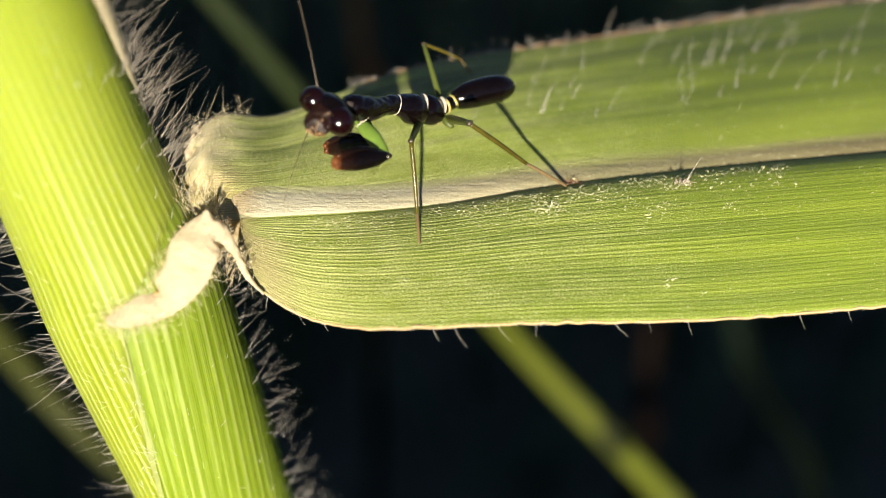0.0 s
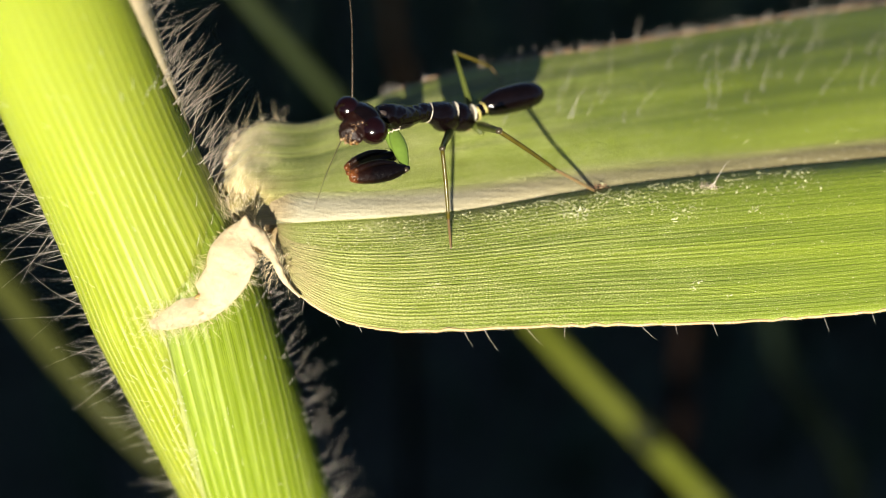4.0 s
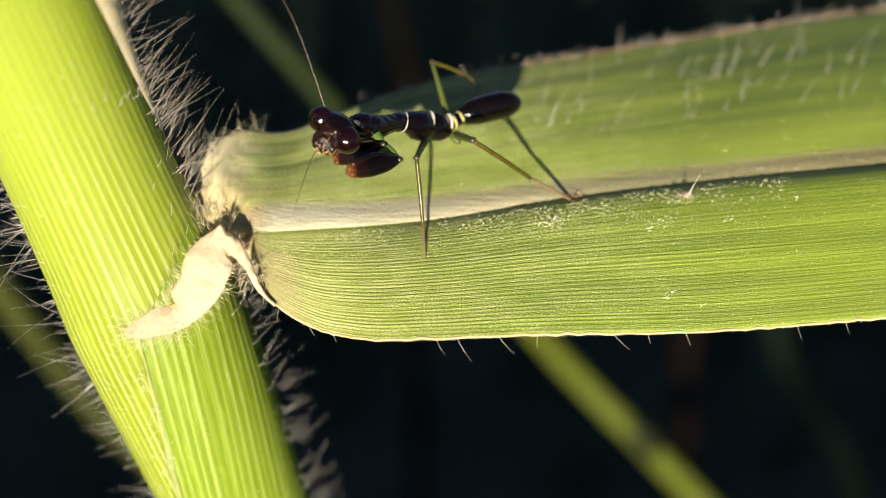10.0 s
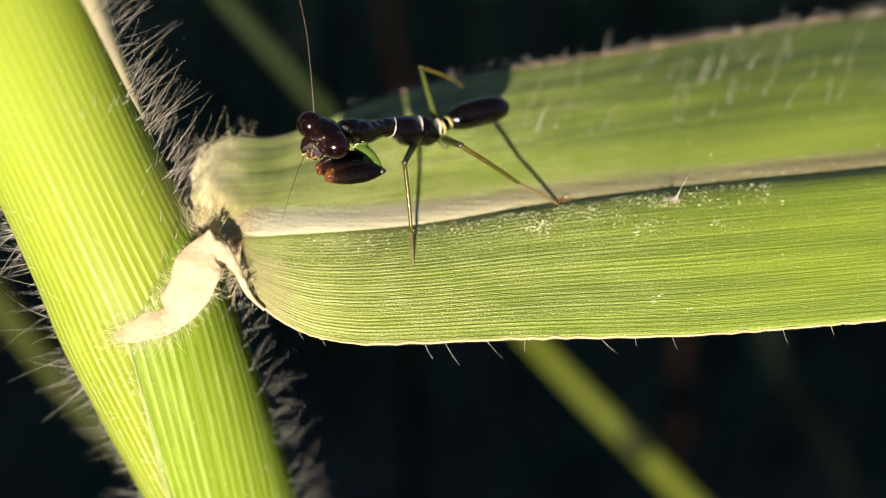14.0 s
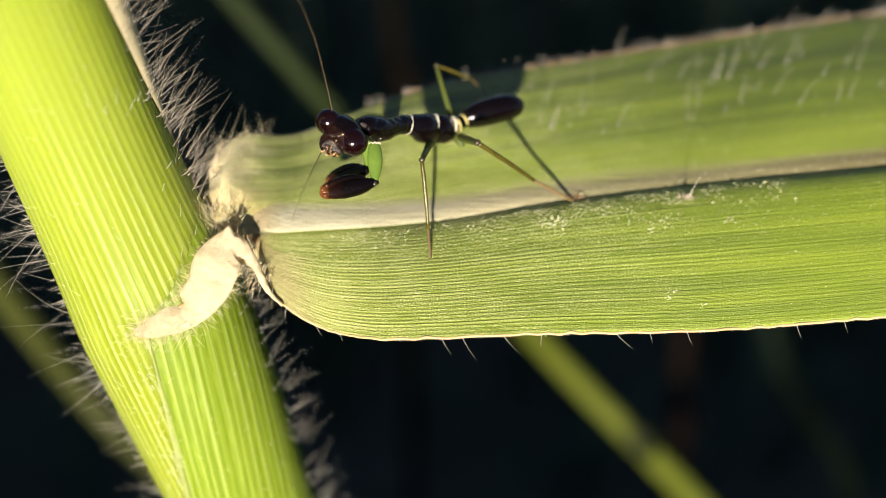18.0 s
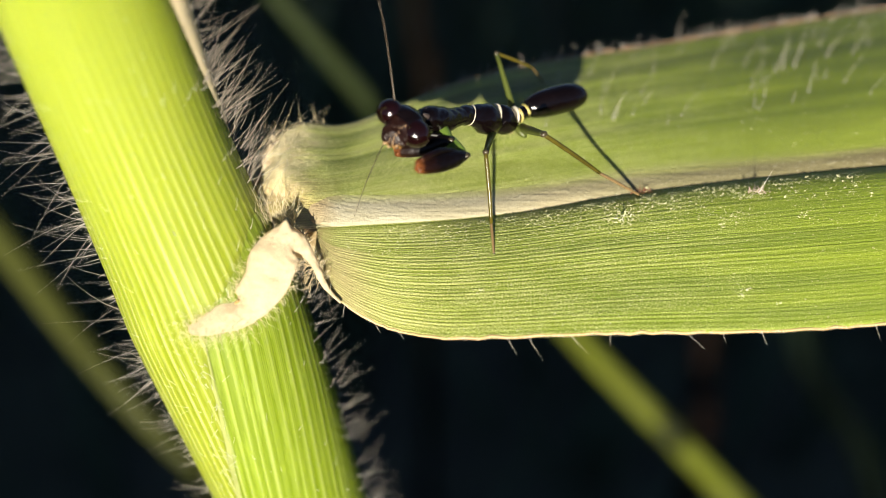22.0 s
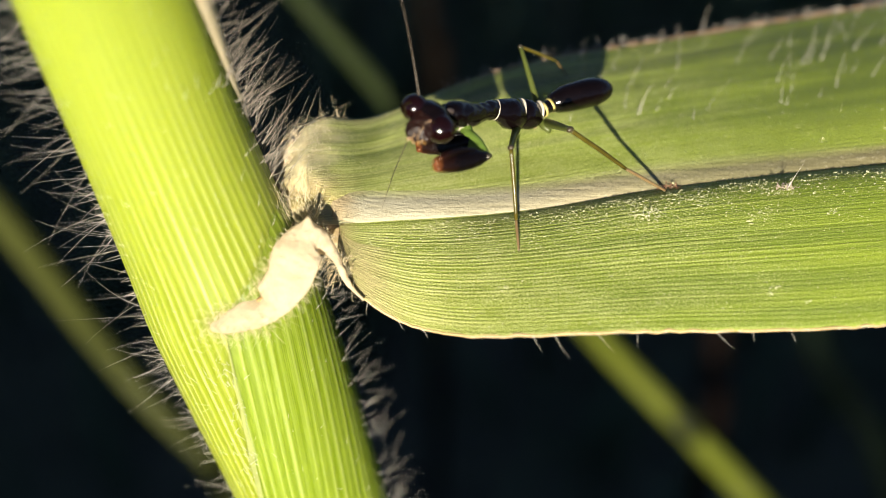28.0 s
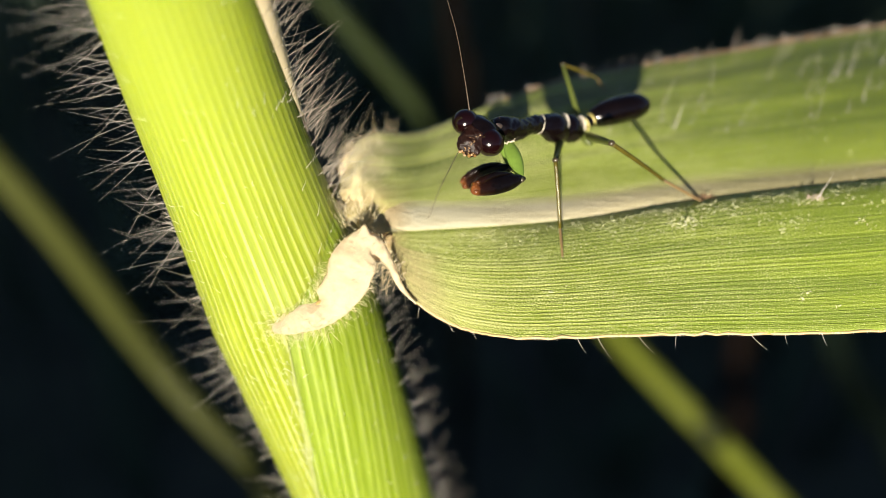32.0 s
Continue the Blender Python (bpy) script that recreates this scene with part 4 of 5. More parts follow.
    part("left_hairs", bm, HAIR, culm, "long fine white hairs", origin=PLANT, kind="stuff")
    bm = bmesh.new()
    tuft(bm, 330, 0.6, 12.0, 78, 138, 0.7, 2.0, 0.60, 0.0098)
    tuft(bm, 260, 1.0, 12.0, 85, 140, 0.4, 1.3, 0.75, 0.0085)
    tuft(bm, 150, 1.5, 12.0, 75, 140, 0.3, 1.0, 0.6, 0.0065)
    part("right_hairs", bm, HAIR_DULL, culm, "dense long grey-brown hairs", origin=PLANT, kind="stuff")
    bm = bmesh.new()
    tuft(bm, 130, -12.0, -1.0, 75, 130, 0.5, 1.2, 0.25, 0.0060)
    tuft(bm, 150, -10.0, 0.5, 95, 165, 0.6, 1.5, 0.2, 0.0060)
    # pale fibres along the slanting margin
    for _ in range(150):
        y = rnd.uniform(-11.0, -1.6)
        p, n, d = on_stem(y, margin(y) + rnd.gauss(-4.0, 6.0), 0.02)
        side = n.cross(d)
        hair(bm, p, d * rnd.choice((-1, 1)) + side * rnd.gauss(0, 0.9) + n * rnd.uniform(0.05, 0.35), rnd.uniform(0.10, 0.34), rnd.uniform(0.006, 0.010), tuple(rnd.gauss(0, 0.15) for _ in range(3)))
    tuft(bm, 110, -9.0, 8.0, -60, 70, 0.15, 0.6, 0.9, 0.008)
    part("sheath_hairs", bm, HAIR, sheath, "short pale hairs", origin=PLANT, kind="stuff")
    bm = bmesh.new()
    base = smooth_path(pts, 7)
    for _ in range(1700):
        k = rnd.randrange(len(base) - 30)
        q = base[k]
        p = Vector(q[:3]) + Vector((rnd.gauss(0, 0.34), rnd.gauss(-0.05, 0.30), rnd.uniform(0.02, 0.25)))
        hair(bm, p, (rnd.uniform(-1, 1), rnd.uniform(-0.6, 0.8), rnd.uniform(-0.1, 0.35)), rnd.uniform(0.08, 0.26), 0.0028, (0, -0.1, 0.1))
    # a fringe along both rims
    for _ in range(520):
        k = rnd.randrange(2, len(base) - 12)
        q, way = Vector(base[k][:3]), Vector(base[k + 1][:3]) - Vector(base[k - 1][:3])
        out = Vector((way.y, -way.x, 0)).normalized() * rnd.choice((-1, 1))
        wide = curve(list(range(len(rad))), [r[0] for r in rad])(k / 7)
        tilt = Vector((rnd.gauss(0, 0.5), rnd.gauss(0, 0.5), rnd.uniform(-0.1, 0.5)))
        hair(bm, q + out * wide * rnd.uniform(0.75, 1.0), out + tilt, rnd.uniform(0.14, 0.48) * (0.5 if k > 0.45 * len(base) else 1.0), 0.0055, (rnd.gauss(0, 0.2), rnd.gauss(0, 0.2), 0))
    for _ in range(60):
        hair(bm, (rnd.uniform(-6.15, -5.45), rnd.uniform(-0.75, 0.1), 1.75), (rnd.uniform(-1, -0.1), rnd.uniform(-1, 0.1), 0.2), rnd.uniform(0.15, 0.45), 0.009, (0.4, -0.2, 0))
    for _ in range(70):
        hair(bm, (rnd.uniform(-9.3, -7.4), rnd.uniform(-2.0, -1.4), 2.42), (rnd.uniform(-0.7, 0.5), rnd.uniform(-0.9, 0.1), 0.3), rnd.uniform(0.2, 0.6), 0.008, (0, 0, 0))
    part("collar_hairs", bm, DOWN, collar, "soft pale down", origin=PLANT, kind="stuff")
    # short brown bristles along the arch's top
    bm = bmesh.new()
    for _ in range(34):
        s = rnd.random()
        p = Vector((-7.25 + 1.5 * s, 0.62 + 0.28 * math.sin(3.1416 * min(1.0, s * 1.15)), 1.75))
        hair(bm, p, (rnd.uniform(-0.5, 0.8), 1, rnd.uniform(-0.2, 0.4)), rnd.uniform(0.10, 0.28), 0.006, (0.2, 0, 0))
    part("collar_bristles", bm, plain("bristle_brown", (0.30, 0.19, 0.09), 0.5, 0.3, 2000.0, 0.000004, 0.4, 0.3), collar, "short brown bristles", origin=PLANT, kind="stuff")
    bm = bmesh.new()
    for _ in range(600):
        y = rnd.uniform(1.0, 4.0)
        x = -8.0 + 1.7 * rnd.random() ** 1.3
        z = blade_z(max(x, -7.4), y) - 0.9 * max(0.0, -6.7 - x) ** 2 + 0.02
        hair(bm, (x, y, z), (rnd.uniform(-0.9, 0.4), rnd.uniform(-0.3, 1.0), rnd.uniform(0.1, 0.8)), rnd.uniform(0.08, 0.26), 0.0030, (rnd.gauss(0, 0.4), rnd.gauss(0, 0.3), 0), 3, 2)
    for _ in range(70):
        y = rnd.uniform(0.9, 3.9)
        x = -8.0 + 1.7 * rnd.random() ** 1.6
        z = blade_z(max(x, -7.4), y) - 0.9 * max(0.0, -6.7 - x) ** 2 + 0.05
        curl = (rnd.gauss(0, 0.5), rnd.gauss(0.1, 0.4), rnd.gauss(0, 0.3))
        hair(bm, (x, y, z), (rnd.uniform(-0.9, 0.3), rnd.uniform(-0.2, 1.0), rnd.uniform(0.1, 0.8)), rnd.uniform(0.15, 0.5), 0.0042, curl)
    for _ in range(110):
        p = Vector((rnd.uniform(-7.7, -6.5), rnd.uniform(0.6, 1.6), 1.1))
        hair(bm, p, (rnd.uniform(-0.8, 0.7), rnd.uniform(0.1, 1.2), 0.6), rnd.uniform(0.5, 1.3), 0.007, (0, 0, 0))
    # curling wisps on the lobe's upper rim
    for _ in range(24):
        x = -7.7 + 2.2 * rnd.random() ** 1.7
        curl = (rnd.gauss(0.5, 0.7), rnd.gauss(-0.1, 0.4), 0)
        hair(bm, (x, top_y(x) - 0.05, blade_z(max(x, -7.4), top_y(x))), (rnd.uniform(-0.6, 0.6), 1, rnd.uniform(-0.3, 0.4)), rnd.uniform(0.15, 0.6), 0.007, curl, 3, 7)
    part("base_hairs", bm, DOWN, plant, "tuft of pale hairs at the blade's base", origin=PLANT, kind="stuff")


def build_fluff(x, drop, label, color, fibres, crumbs, wide):
    """A scrap of down and crumbs caught on the blade below the midrib."""
    at = (x, rib_y(x) - drop)
    at = (*at, blade_z(*at) + 0.05)
    ob = thing("plant_fluff", at, label, "debris", "scraps on the leaf")
    rnd = random.Random(17)
    bm = bmesh.new()
    for _ in range(fibres):
        p = Vector(at) + Vector((rnd.gauss(0, wide), rnd.gauss(0, 0.5 * wide), rnd.uniform(-0.04, 0.06)))
        hair(bm, p, (rnd.gauss(0, 1), rnd.gauss(0, 1), rnd.gauss(0, 0.4)), rnd.uniform(0.06, 0.2), 0.011, (rnd.gauss(0, 0.4), rnd.gauss(0, 0.4), 0))
    part("fibres", bm, plain("down_scrap", color, 0.7, 0.25, 3000.0, 0.00001), ob, origin=at, kind="stuff")
    bm = bmesh.new()
    for _ in range(crumbs):
        p = Vector(at) + Vector((rnd.gauss(0, 0.8 * wide), rnd.gauss(0, 0.5 * wide), rnd.uniform(-0.04, 0.03)))
        r = rnd.uniform(0.014, 0.036)
        ellipsoid(tuple(p), (r, r * 0.7, r * 0.6), (rnd.uniform(0, 90), 0, rnd.uniform(0, 180)), 8, 6, bm, wobble=0.4)
    part("crumbs", bm, DUST, ob, origin=at)


def build_dust():
    """Pale grains lying on the blade, thickest just below the midrib."""
    rnd = random.Random(21)
    verts, faces = [], []
    corner = [(1, 0, 0), (-1, 0, 0), (0, 1, 0), (0, -1, 0), (0, 0, 1), (0, 0, -1)]
    quads = [(0, 2, 4), (2, 1, 4), (1, 3, 4), (3, 0, 4), (2, 0, 5), (1, 2, 5), (3, 1, 5), (0, 3, 5)]

    def grain(x, y, r):
        z = blade_z(x, y) + 0.4 * r
        base, a = len(verts), rnd.gauss(0, 0.8)
        sx, sy, sz = rnd.uniform(0.7, 2.4), rnd.uniform(0.4, 0.9), rnd.uniform(0.3, 0.8)
        for c in corner:
            px, py = c[0] * r * sx * rnd.uniform(0.6, 1.2), c[1] * r * sy * rnd.uniform(0.6, 1.2)
            verts.append((MM * (x + px * math.cos(a) - py * math.sin(a)), MM * (y + px * math.sin(a) + py * math.cos(a)), MM * (z + c[2] * r * sz)))
        faces.extend(tuple(base + k for k in q) for q in quads)

    for _ in range(3800):
        x = rnd.uniform(-5.2, 9.5) if rnd.random() < 0.7 else rnd.gauss(3.0, 2.0)
        d = 0.12 + rnd.expovariate(1.9)
        y = rib_y(x) - d
        if y > low_y(x) + 0.1 and noise.noise(Vector((x * 1.3, y * 2.2, 6.0))) > -0.12 + 0.5 * (rnd.random() - 0.5):
            grain(x, y, (0.005 + 0.019 * rnd.random() ** 2.2) * (1.15 if d < 0.9 else 0.85))
    for cx, cy, n, s in ((2.4, 1.15, 45, 0.22), (6.2, 1.9, 40, 0.2), (-2.6, 0.85, 45, 0.45), (5.3, 1.35, 30, 0.4), (7.4, 1.35, 20, 0.3)):
        for _ in range(n):
            grain(rnd.gauss(cx, s), min(rib_y(cx) - 0.15, rnd.gauss(cy, s * 0.35)), rnd.uniform(0.009, 0.026))
    for _ in range(700):
        x = rnd.uniform(-4.5, 12)
        grain(x, rnd.uniform(low_y(x) + 0.1, rib_y(x)), rnd.uniform(0.006, 0.018))
    # pale grains added on the upper half in place of blurred glints
    for _ in range(1000):
        x = rnd.uniform(-5.5, 13)
        y = rib_y(x) + rib_w(x) + rnd.expovariate(0.45)
        if y < top_y(x) - 0.05:
            grain(x, y, 0.006 + 0.016 * rnd.random() ** 2)
    for _ in range(900):
        x = rnd.uniform(-5.4, 12)
        y = rib_y(x) + rnd.uniform(0.0, 1.0) * rib_w(x)
        grain(x, y, rnd.uniform(0.006, 0.016))
    for x, y, r in ((5.62, -0.72, 0.07), (5.45, -0.86, 0.055), (6.42, -1.05, 0.05), (-1.5, -0.8, 0.05), (9.2, 0.4, 0.04), (5.2, 1.05, 0.06)):
        for _ in range(6):
            grain(x + rnd.gauss(0, r), y + rnd.gauss(0, r * 0.6), r * rnd.uniform(0.3, 0.7))
    me = bpy.data.meshes.new("dust")
    me.from_pydata(verts, [], faces)
    me.materials.append(DUST)
    ob = tagged(new("dust", me), "pale grains of dust lying on the leaf", "dust", kind="stuff")
    ob.matrix_world = BASE


# ---- the mantis ----
MANTIS = (-0.6, 3.4, -1.35)
SHOULDER = {"near": (-2.64, 3.40, 1.75), "far": (-2.86, 3.90, 1.35)}
KEYED = {}


def band(center, way, r, width, thick):
    """A thin ring round the body."""
    w = Vector(way).normalized()
    bm = bmesh.new()
    pts = [Vector(center) + w * (width * (k - 2) / 2) for k in range(5)]
    tube(bm, pts, [tuple(q + thick * t for q in r) for t in (-1, 0.7, 1, 0.7, -1)], 28)
    return bm


def pitted(bm, amount, fine):
    """Presses small dents into a smooth skin."""
    bm.normal_update()
    for v in bm.verts:
        v.co += v.normal * amount * (noise.noise(v.co * fine) + 0.6 * noise.noise(v.co * fine * 2.3))
    return bm


def drop_in_view(p):
    """Sinks the trunk towards the leaf, scaled to keep its outline from the camera."""
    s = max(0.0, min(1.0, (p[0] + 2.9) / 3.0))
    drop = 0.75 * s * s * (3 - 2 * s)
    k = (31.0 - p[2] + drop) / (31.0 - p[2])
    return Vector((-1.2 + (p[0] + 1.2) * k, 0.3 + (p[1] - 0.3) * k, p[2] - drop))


TRUNK = {"prothorax", "middle_thorax", "hind_thorax", "waist", "abdomen", "tail_bristles", "body_ring", "underside", "hip", "skin_glints", "flank_sheen"}


def build_mantis():
    m = thing("mantis", MANTIS, "small glossy black mantis with pale rings, standing on the leaf", "mantis")

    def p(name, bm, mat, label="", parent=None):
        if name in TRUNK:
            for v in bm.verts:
                v.co = drop_in_view(v.co)
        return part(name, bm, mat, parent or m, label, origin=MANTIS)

    # thorax and abdomen
    bm = limb([(-3.08, 3.80, 2.1), (-2.82, 3.81, 1.94), (-2.45, 3.81, 1.68), (-2.08, 3.93, 1.40), (-1.90, 3.99, 1.26), (-1.74, 4.02, 1.14)],
              [0.24, 0.345, 0.345, 0.255, 0.265, 0.270], 56, 14)
    pitted(bm, 0.022, 4.6)
    p("prothorax", bm, BLACK, "glossy black pitted neck shield")
    bm = limb([(-1.76, 4.02, 1.15), (-1.58, 4.00, 1.04), (-1.32, 3.95, 0.89), (-1.14, 3.96, 0.79), (-1.06, 3.99, 0.73)],
              [0.25, 0.335, 0.435, 0.415, 0.33], 52, 12)
    pitted(bm, 0.016, 5.2)
    p("middle_thorax", bm, BLACK)
    bm = limb([(-1.09, 3.99, 0.74), (-0.92, 3.96, 0.64), (-0.70, 3.98, 0.52), (-0.52, 4.06, 0.43)], [0.31, 0.405, 0.395, 0.25], 52, 12)
    pitted(bm, 0.016, 5.2)
    p("hind_thorax", bm, BLACK)
    bm = limb([(-0.55, 4.05, 0.44), (-0.36, 4.15, 0.36), (-0.15, 4.27, 0.26)], [0.24, 0.205, 0.19], 18)
    p("waist", bm, BLACK)
    bm = limb([(-0.20, 4.25, 0.28), (-0.13, 4.29, 0.25), (0.0, 4.36, 0.2), (0.30, 4.48, 0.1), (0.72, 4.61, -0.02), (1.12, 4.71, -0.14), (1.42, 4.77, -0.22), (1.56, 4.80, -0.26), (1.59, 4.806, -0.265)],
              [0.14, 0.245, 0.325, 0.395, 0.415, 0.395, 0.275, 0.12, 0.02], 44, 10)
    pitted(bm, 0.006, 5.0)
    p("abdomen", bm, BLACK, "glossy blue-black swollen abdomen")
    # grey lumps on the flanks: the sky's soft reflection is put into their colour
    for c, r, turn in (((-2.90, 3.80, 2.29), (0.15, 0.11, 0.045), (8, 38, -30)), ((-2.02, 3.92, 1.57), (0.13, 0.085, 0.045), (6, 38, 35)), ((-2.52, 3.68, 1.98), (0.16, 0.08, 0.045), (22, 36, 10))):
        bm = ellipsoid(c, r, turn, 22, 14, wobble=0.3)
        p("flank_sheen", bm, SHEEN_GREY, "grey-brown patch standing for the sky's dull reflection")
    # small pale specks on the back and flanks, added in place of sun glints
    bm = bmesh.new()
    rnd = random.Random(41)
    line = smooth_path([(-2.9, 3.80, 1.98, 0.33), (-2.45, 3.82, 1.68, 0.34), (-2.1, 3.93, 1.42, 0.25), (-1.6, 4.00, 1.05, 0.32), (-1.3, 3.95, 0.88, 0.43), (-0.8, 3.97, 0.58, 0.40)], 12)
    for _ in range(22):
        x, y, z, r = line[int(len(line) * rnd.random() ** 1.4)]
        a = radians(rnd.uniform(-75, 70))
        s = rnd.uniform(0.005, 0.012)
        ellipsoid((x + rnd.gauss(0, 0.03), y + r * math.sin(a), z + 0.88 * r * math.cos(a)), (s * 1.3, s, s * 0.7), (0, 0, rnd.uniform(0, 180)), 7, 5, bm)
    p("skin_glints", bm, MARKS, "tiny pale specks standing for sun glints")
    bm = bmesh.new()
    for a, b in (((1.45, 4.72, -0.2), (0.6, 0.55, 0.2)), ((1.46, 4.66, -0.15), (0.7, -0.15, 0.3)), ((1.47, 4.68, -0.3), (0.7, 0.1, -0.4))):
        hair(bm, a, b, 0.16, 0.018, (0, 0, 0))
    p("tail_bristles", bm, BAND)
    for c, w, r, wd, th, mat, lab in (
            ((-1.73, 4.02, 1.13), (0.9, -0.10, -0.5), (0.276, 0.276), 0.024, 0.010, BAND, "thin white ring"),
            ((-1.07, 3.985, 0.735), (0.9, -0.06, -0.5), (0.398, 0.398), 0.024, 0.014, BAND, "thin white ring"),
            ((-0.53, 4.04, 0.44), (0.9, 0.04, -0.45), (0.315, 0.315), 0.026, 0.014, BAND, "cream ring"),
            ((-0.41, 4.13, 0.38), (0.9, 0.5, -0.45), (0.228, 0.228), 0.036, 0.014, BAND_YELLOW, "yellow ring"),
            ((-0.19, 4.25, 0.275), (0.9, 0.6, -0.4), (0.20, 0.20), 0.052, 0.020, BAND_YELLOW, "yellow ring")):
        bm = band(c, w, r, wd, th)
        for v in bm.verts:
            v.co += 0.03 * Vector((noise.noise(v.co * 2.2), 0, 0.4 * noise.noise(v.co * 3.0 + Vector((5, 0, 0)))))
        p("body_ring", bm, mat, lab)
    for c, r, t in (((-1.17, 3.56, 0.86), (0.15, 0.06, 0.13), 5), ((-0.68, 3.62, 0.56), (0.13, 0.05, 0.12), 12), ((-1.76, 3.79, 1.18), (0.08, 0.04, 0.09), 15)):
        p("underside", ellipsoid(c, r, (0, 20, t), wobble=0.2), SHELL_PINK, "small pink patch")
    bm = bmesh.new()
    for x, y, z, r in ((-2.72, 3.60, 1.98, 0.05), (-2.60, 3.56, 1.95, 0.045), (-2.50, 3.54, 1.9, 0.04), (-2.66, 3.55, 2.0, 0.035)):
        ellipsoid((x, y, z), (r * 1.6, r * 0.8, r), (0, 0, -25), 8, 6, bm)
    p("neck_edge", bm, BAND, "pale bumps along the shield's rim")

    # head
    head = p("head", ellipsoid((-3.42, 3.60, 2.44), (0.60, 0.47, 0.40), (0, 0, -38), 48, 32, wobble=0.06), BLACK, "wide glossy dark head")
    eye = lambda c, r, t: part("eye", ellipsoid(c, r, t, 26, 18), EYE, head, "bulging glossy maroon eye", origin=MANTIS)
    eye((-3.83, 3.91, 2.50), (0.37, 0.36, 0.33), (0, 0, 0))
    eye((-3.17, 3.36, 2.54), (0.43, 0.39, 0.35), (0, 0, -30))
    bm = limb([(-3.46, 3.60, 2.66), (-3.62, 3.38, 2.74), (-3.74, 3.14, 2.76), (-3.78, 3.00, 2.70)], [(0.36, 0.18), (0.36, 0.19), (0.33, 0.17), (0.22, 0.10)], 40, 14)
    pitted(bm, 0.045, 5.0)
    part("face", bm, FACE, head, "brown shiny face", origin=MANTIS)
    bm = bmesh.new()
    rnd = random.Random(9)
    for _ in range(34):
        s = rnd.random()
        ellipsoid((-3.48 - 0.32 * s + rnd.gauss(0, 0.06), 3.52 - 0.55 * s + rnd.gauss(0, 0.04), 2.86 + 0.34 * s * (1.2 - s) + rnd.uniform(-0.02, 0.03)),
                  tuple(rnd.uniform(0.005, 0.026) for _ in range(3)), (0, 0, 0), 6, 5, bm)
    # the pale rosette round the mouth
    for i in range(9):
        a = radians(160 + 24 * i + rnd.uniform(-14, 14))
        s = rnd.uniform(0.010, 0.042)
        ellipsoid((-3.74 + rnd.uniform(0.14, 0.23) * math.cos(a), 3.12 + 0.18 * math.sin(a), 2.90 + rnd.uniform(-0.02, 0.02)), (s * 1.3, s, s), (0, 0, rnd.uniform(0, 180)), 8, 6, bm, wobble=0.5)
    part("face_marks", bm, MARKS, head, "small pale shiny marks", origin=MANTIS)
    for c, w in (((-3.84, 3.06, 2.82), (-0.5, -0.6, 0.3)), ((-3.70, 2.98, 2.86), (0.2, -0.7, 0.4)), ((-3.92, 3.18, 2.78), (-0.7, -0.4, 0.2)), ((-3.56, 2.98, 2.84), (0.5, -0.6, 0.3))):
        bm = limb([c, tuple(Vector(c) + Vector(w) * 0.05), tuple(Vector(c) + Vector(w) * 0.10)], [0.045, 0.05, 0.015], 12)
        pitted(bm, 0.035, 9.0)
        part("mouthpart", bm, MOUTH, head, origin=MANTIS)

    # antenna and dark thread, each in its own space: it rises along y
    # the lower, dark one is a shadow line on the leaf, modelled as a thread
    for key, at, mat, size in (("up", (-3.70, 4.12, 2.62), ANTENNA, 3.5), ("down", (-3.70, 3.60, 2.72), LEG_DARK, 3.0)):
        bm = limb([(0, 0, 0), (0.02, 0.3 * size, 0.02), (0.0, 0.65 * size, 0.0), (-0.12 * size / 3, size, 0.1)], [0.021, 0.013, 0.009, 0.005], 8, 6)
        a = part("antenna", bm, mat, m, "long thread: the antenna above, a modelled shadow line below")
        KEYED["antenna_" + key] = (a, at)

    # grasping forelegs: the upper joint and the folded forearm, each along its own x
    for side in ("near", "far"):
        bm = limb([(-0.08, 0, 0), (0.15, 0.0, 0), (0.55, 0.02, 0), (0.95, 0.02, 0), (1.22, 0, 0)],
                  [(0.08, 0.07), (0.18, 0.12), (0.21, 0.13), (0.15, 0.10), (0.07, 0.07)], 18)
        coxa = part("foreleg_joint", bm, LEG_GREEN, m, "bright green upper foreleg")
        bm = limb([(-0.12, 0, 0), (0.1, 0, 0), (0.46, 0.02, 0), (0.88, 0.03, 0), (1.24, 0.02, 0), (1.48, 0.0, 0), (1.57, -0.02, 0)],
                  [(0.05, 0.05), (0.15, 0.11), (0.235, 0.15), (0.25, 0.155), (0.22, 0.145), (0.17, 0.125), (0.06, 0.05)], 32, 8)
        pitted(bm, 0.008, 6.0)
        shank = bmesh.new()
        tube_path = smooth_path([(1.50, -0.06, 0.03), (1.1, -0.20, 0.06), (0.65, -0.25, 0.05), (0.2, -0.17, 0.0)], 6)
        tube(shank, tube_path, [0.10, 0.105, 0.11, 0.11, 0.108, 0.105, 0.10, 0.097, 0.094, 0.09, 0.088, 0.085, 0.08, 0.075, 0.07, 0.065, 0.055, 0.045, 0.02], 12)
        for cx, cy, cz, r in ((1.47, 0.08, 0.05, 0.10), (1.51, -0.05, 0.08, 0.085), (1.37, -0.14, 0.10, 0.075), (1.22, -0.22, 0.06, 0.07)):
            ellipsoid((cx, cy, cz), (r, r * 0.9, r * 0.9), (0, 0, 0), 12, 8, shank, wobble=0.3)
        rnd = random.Random(31)
        for i in range(14):
            hair(shank, (0.22 + 0.08 * i, -0.27 + 0.04 * abs(i - 6) / 6, 0.04), (0.4, -1, rnd.uniform(-0.4, 0.4)), rnd.uniform(0.05, 0.10), 0.016, (0, 0, 0))
        fore = part("forearm", bm, FOREARM, coxa, "dark folded forearm, rust brown at its tip")
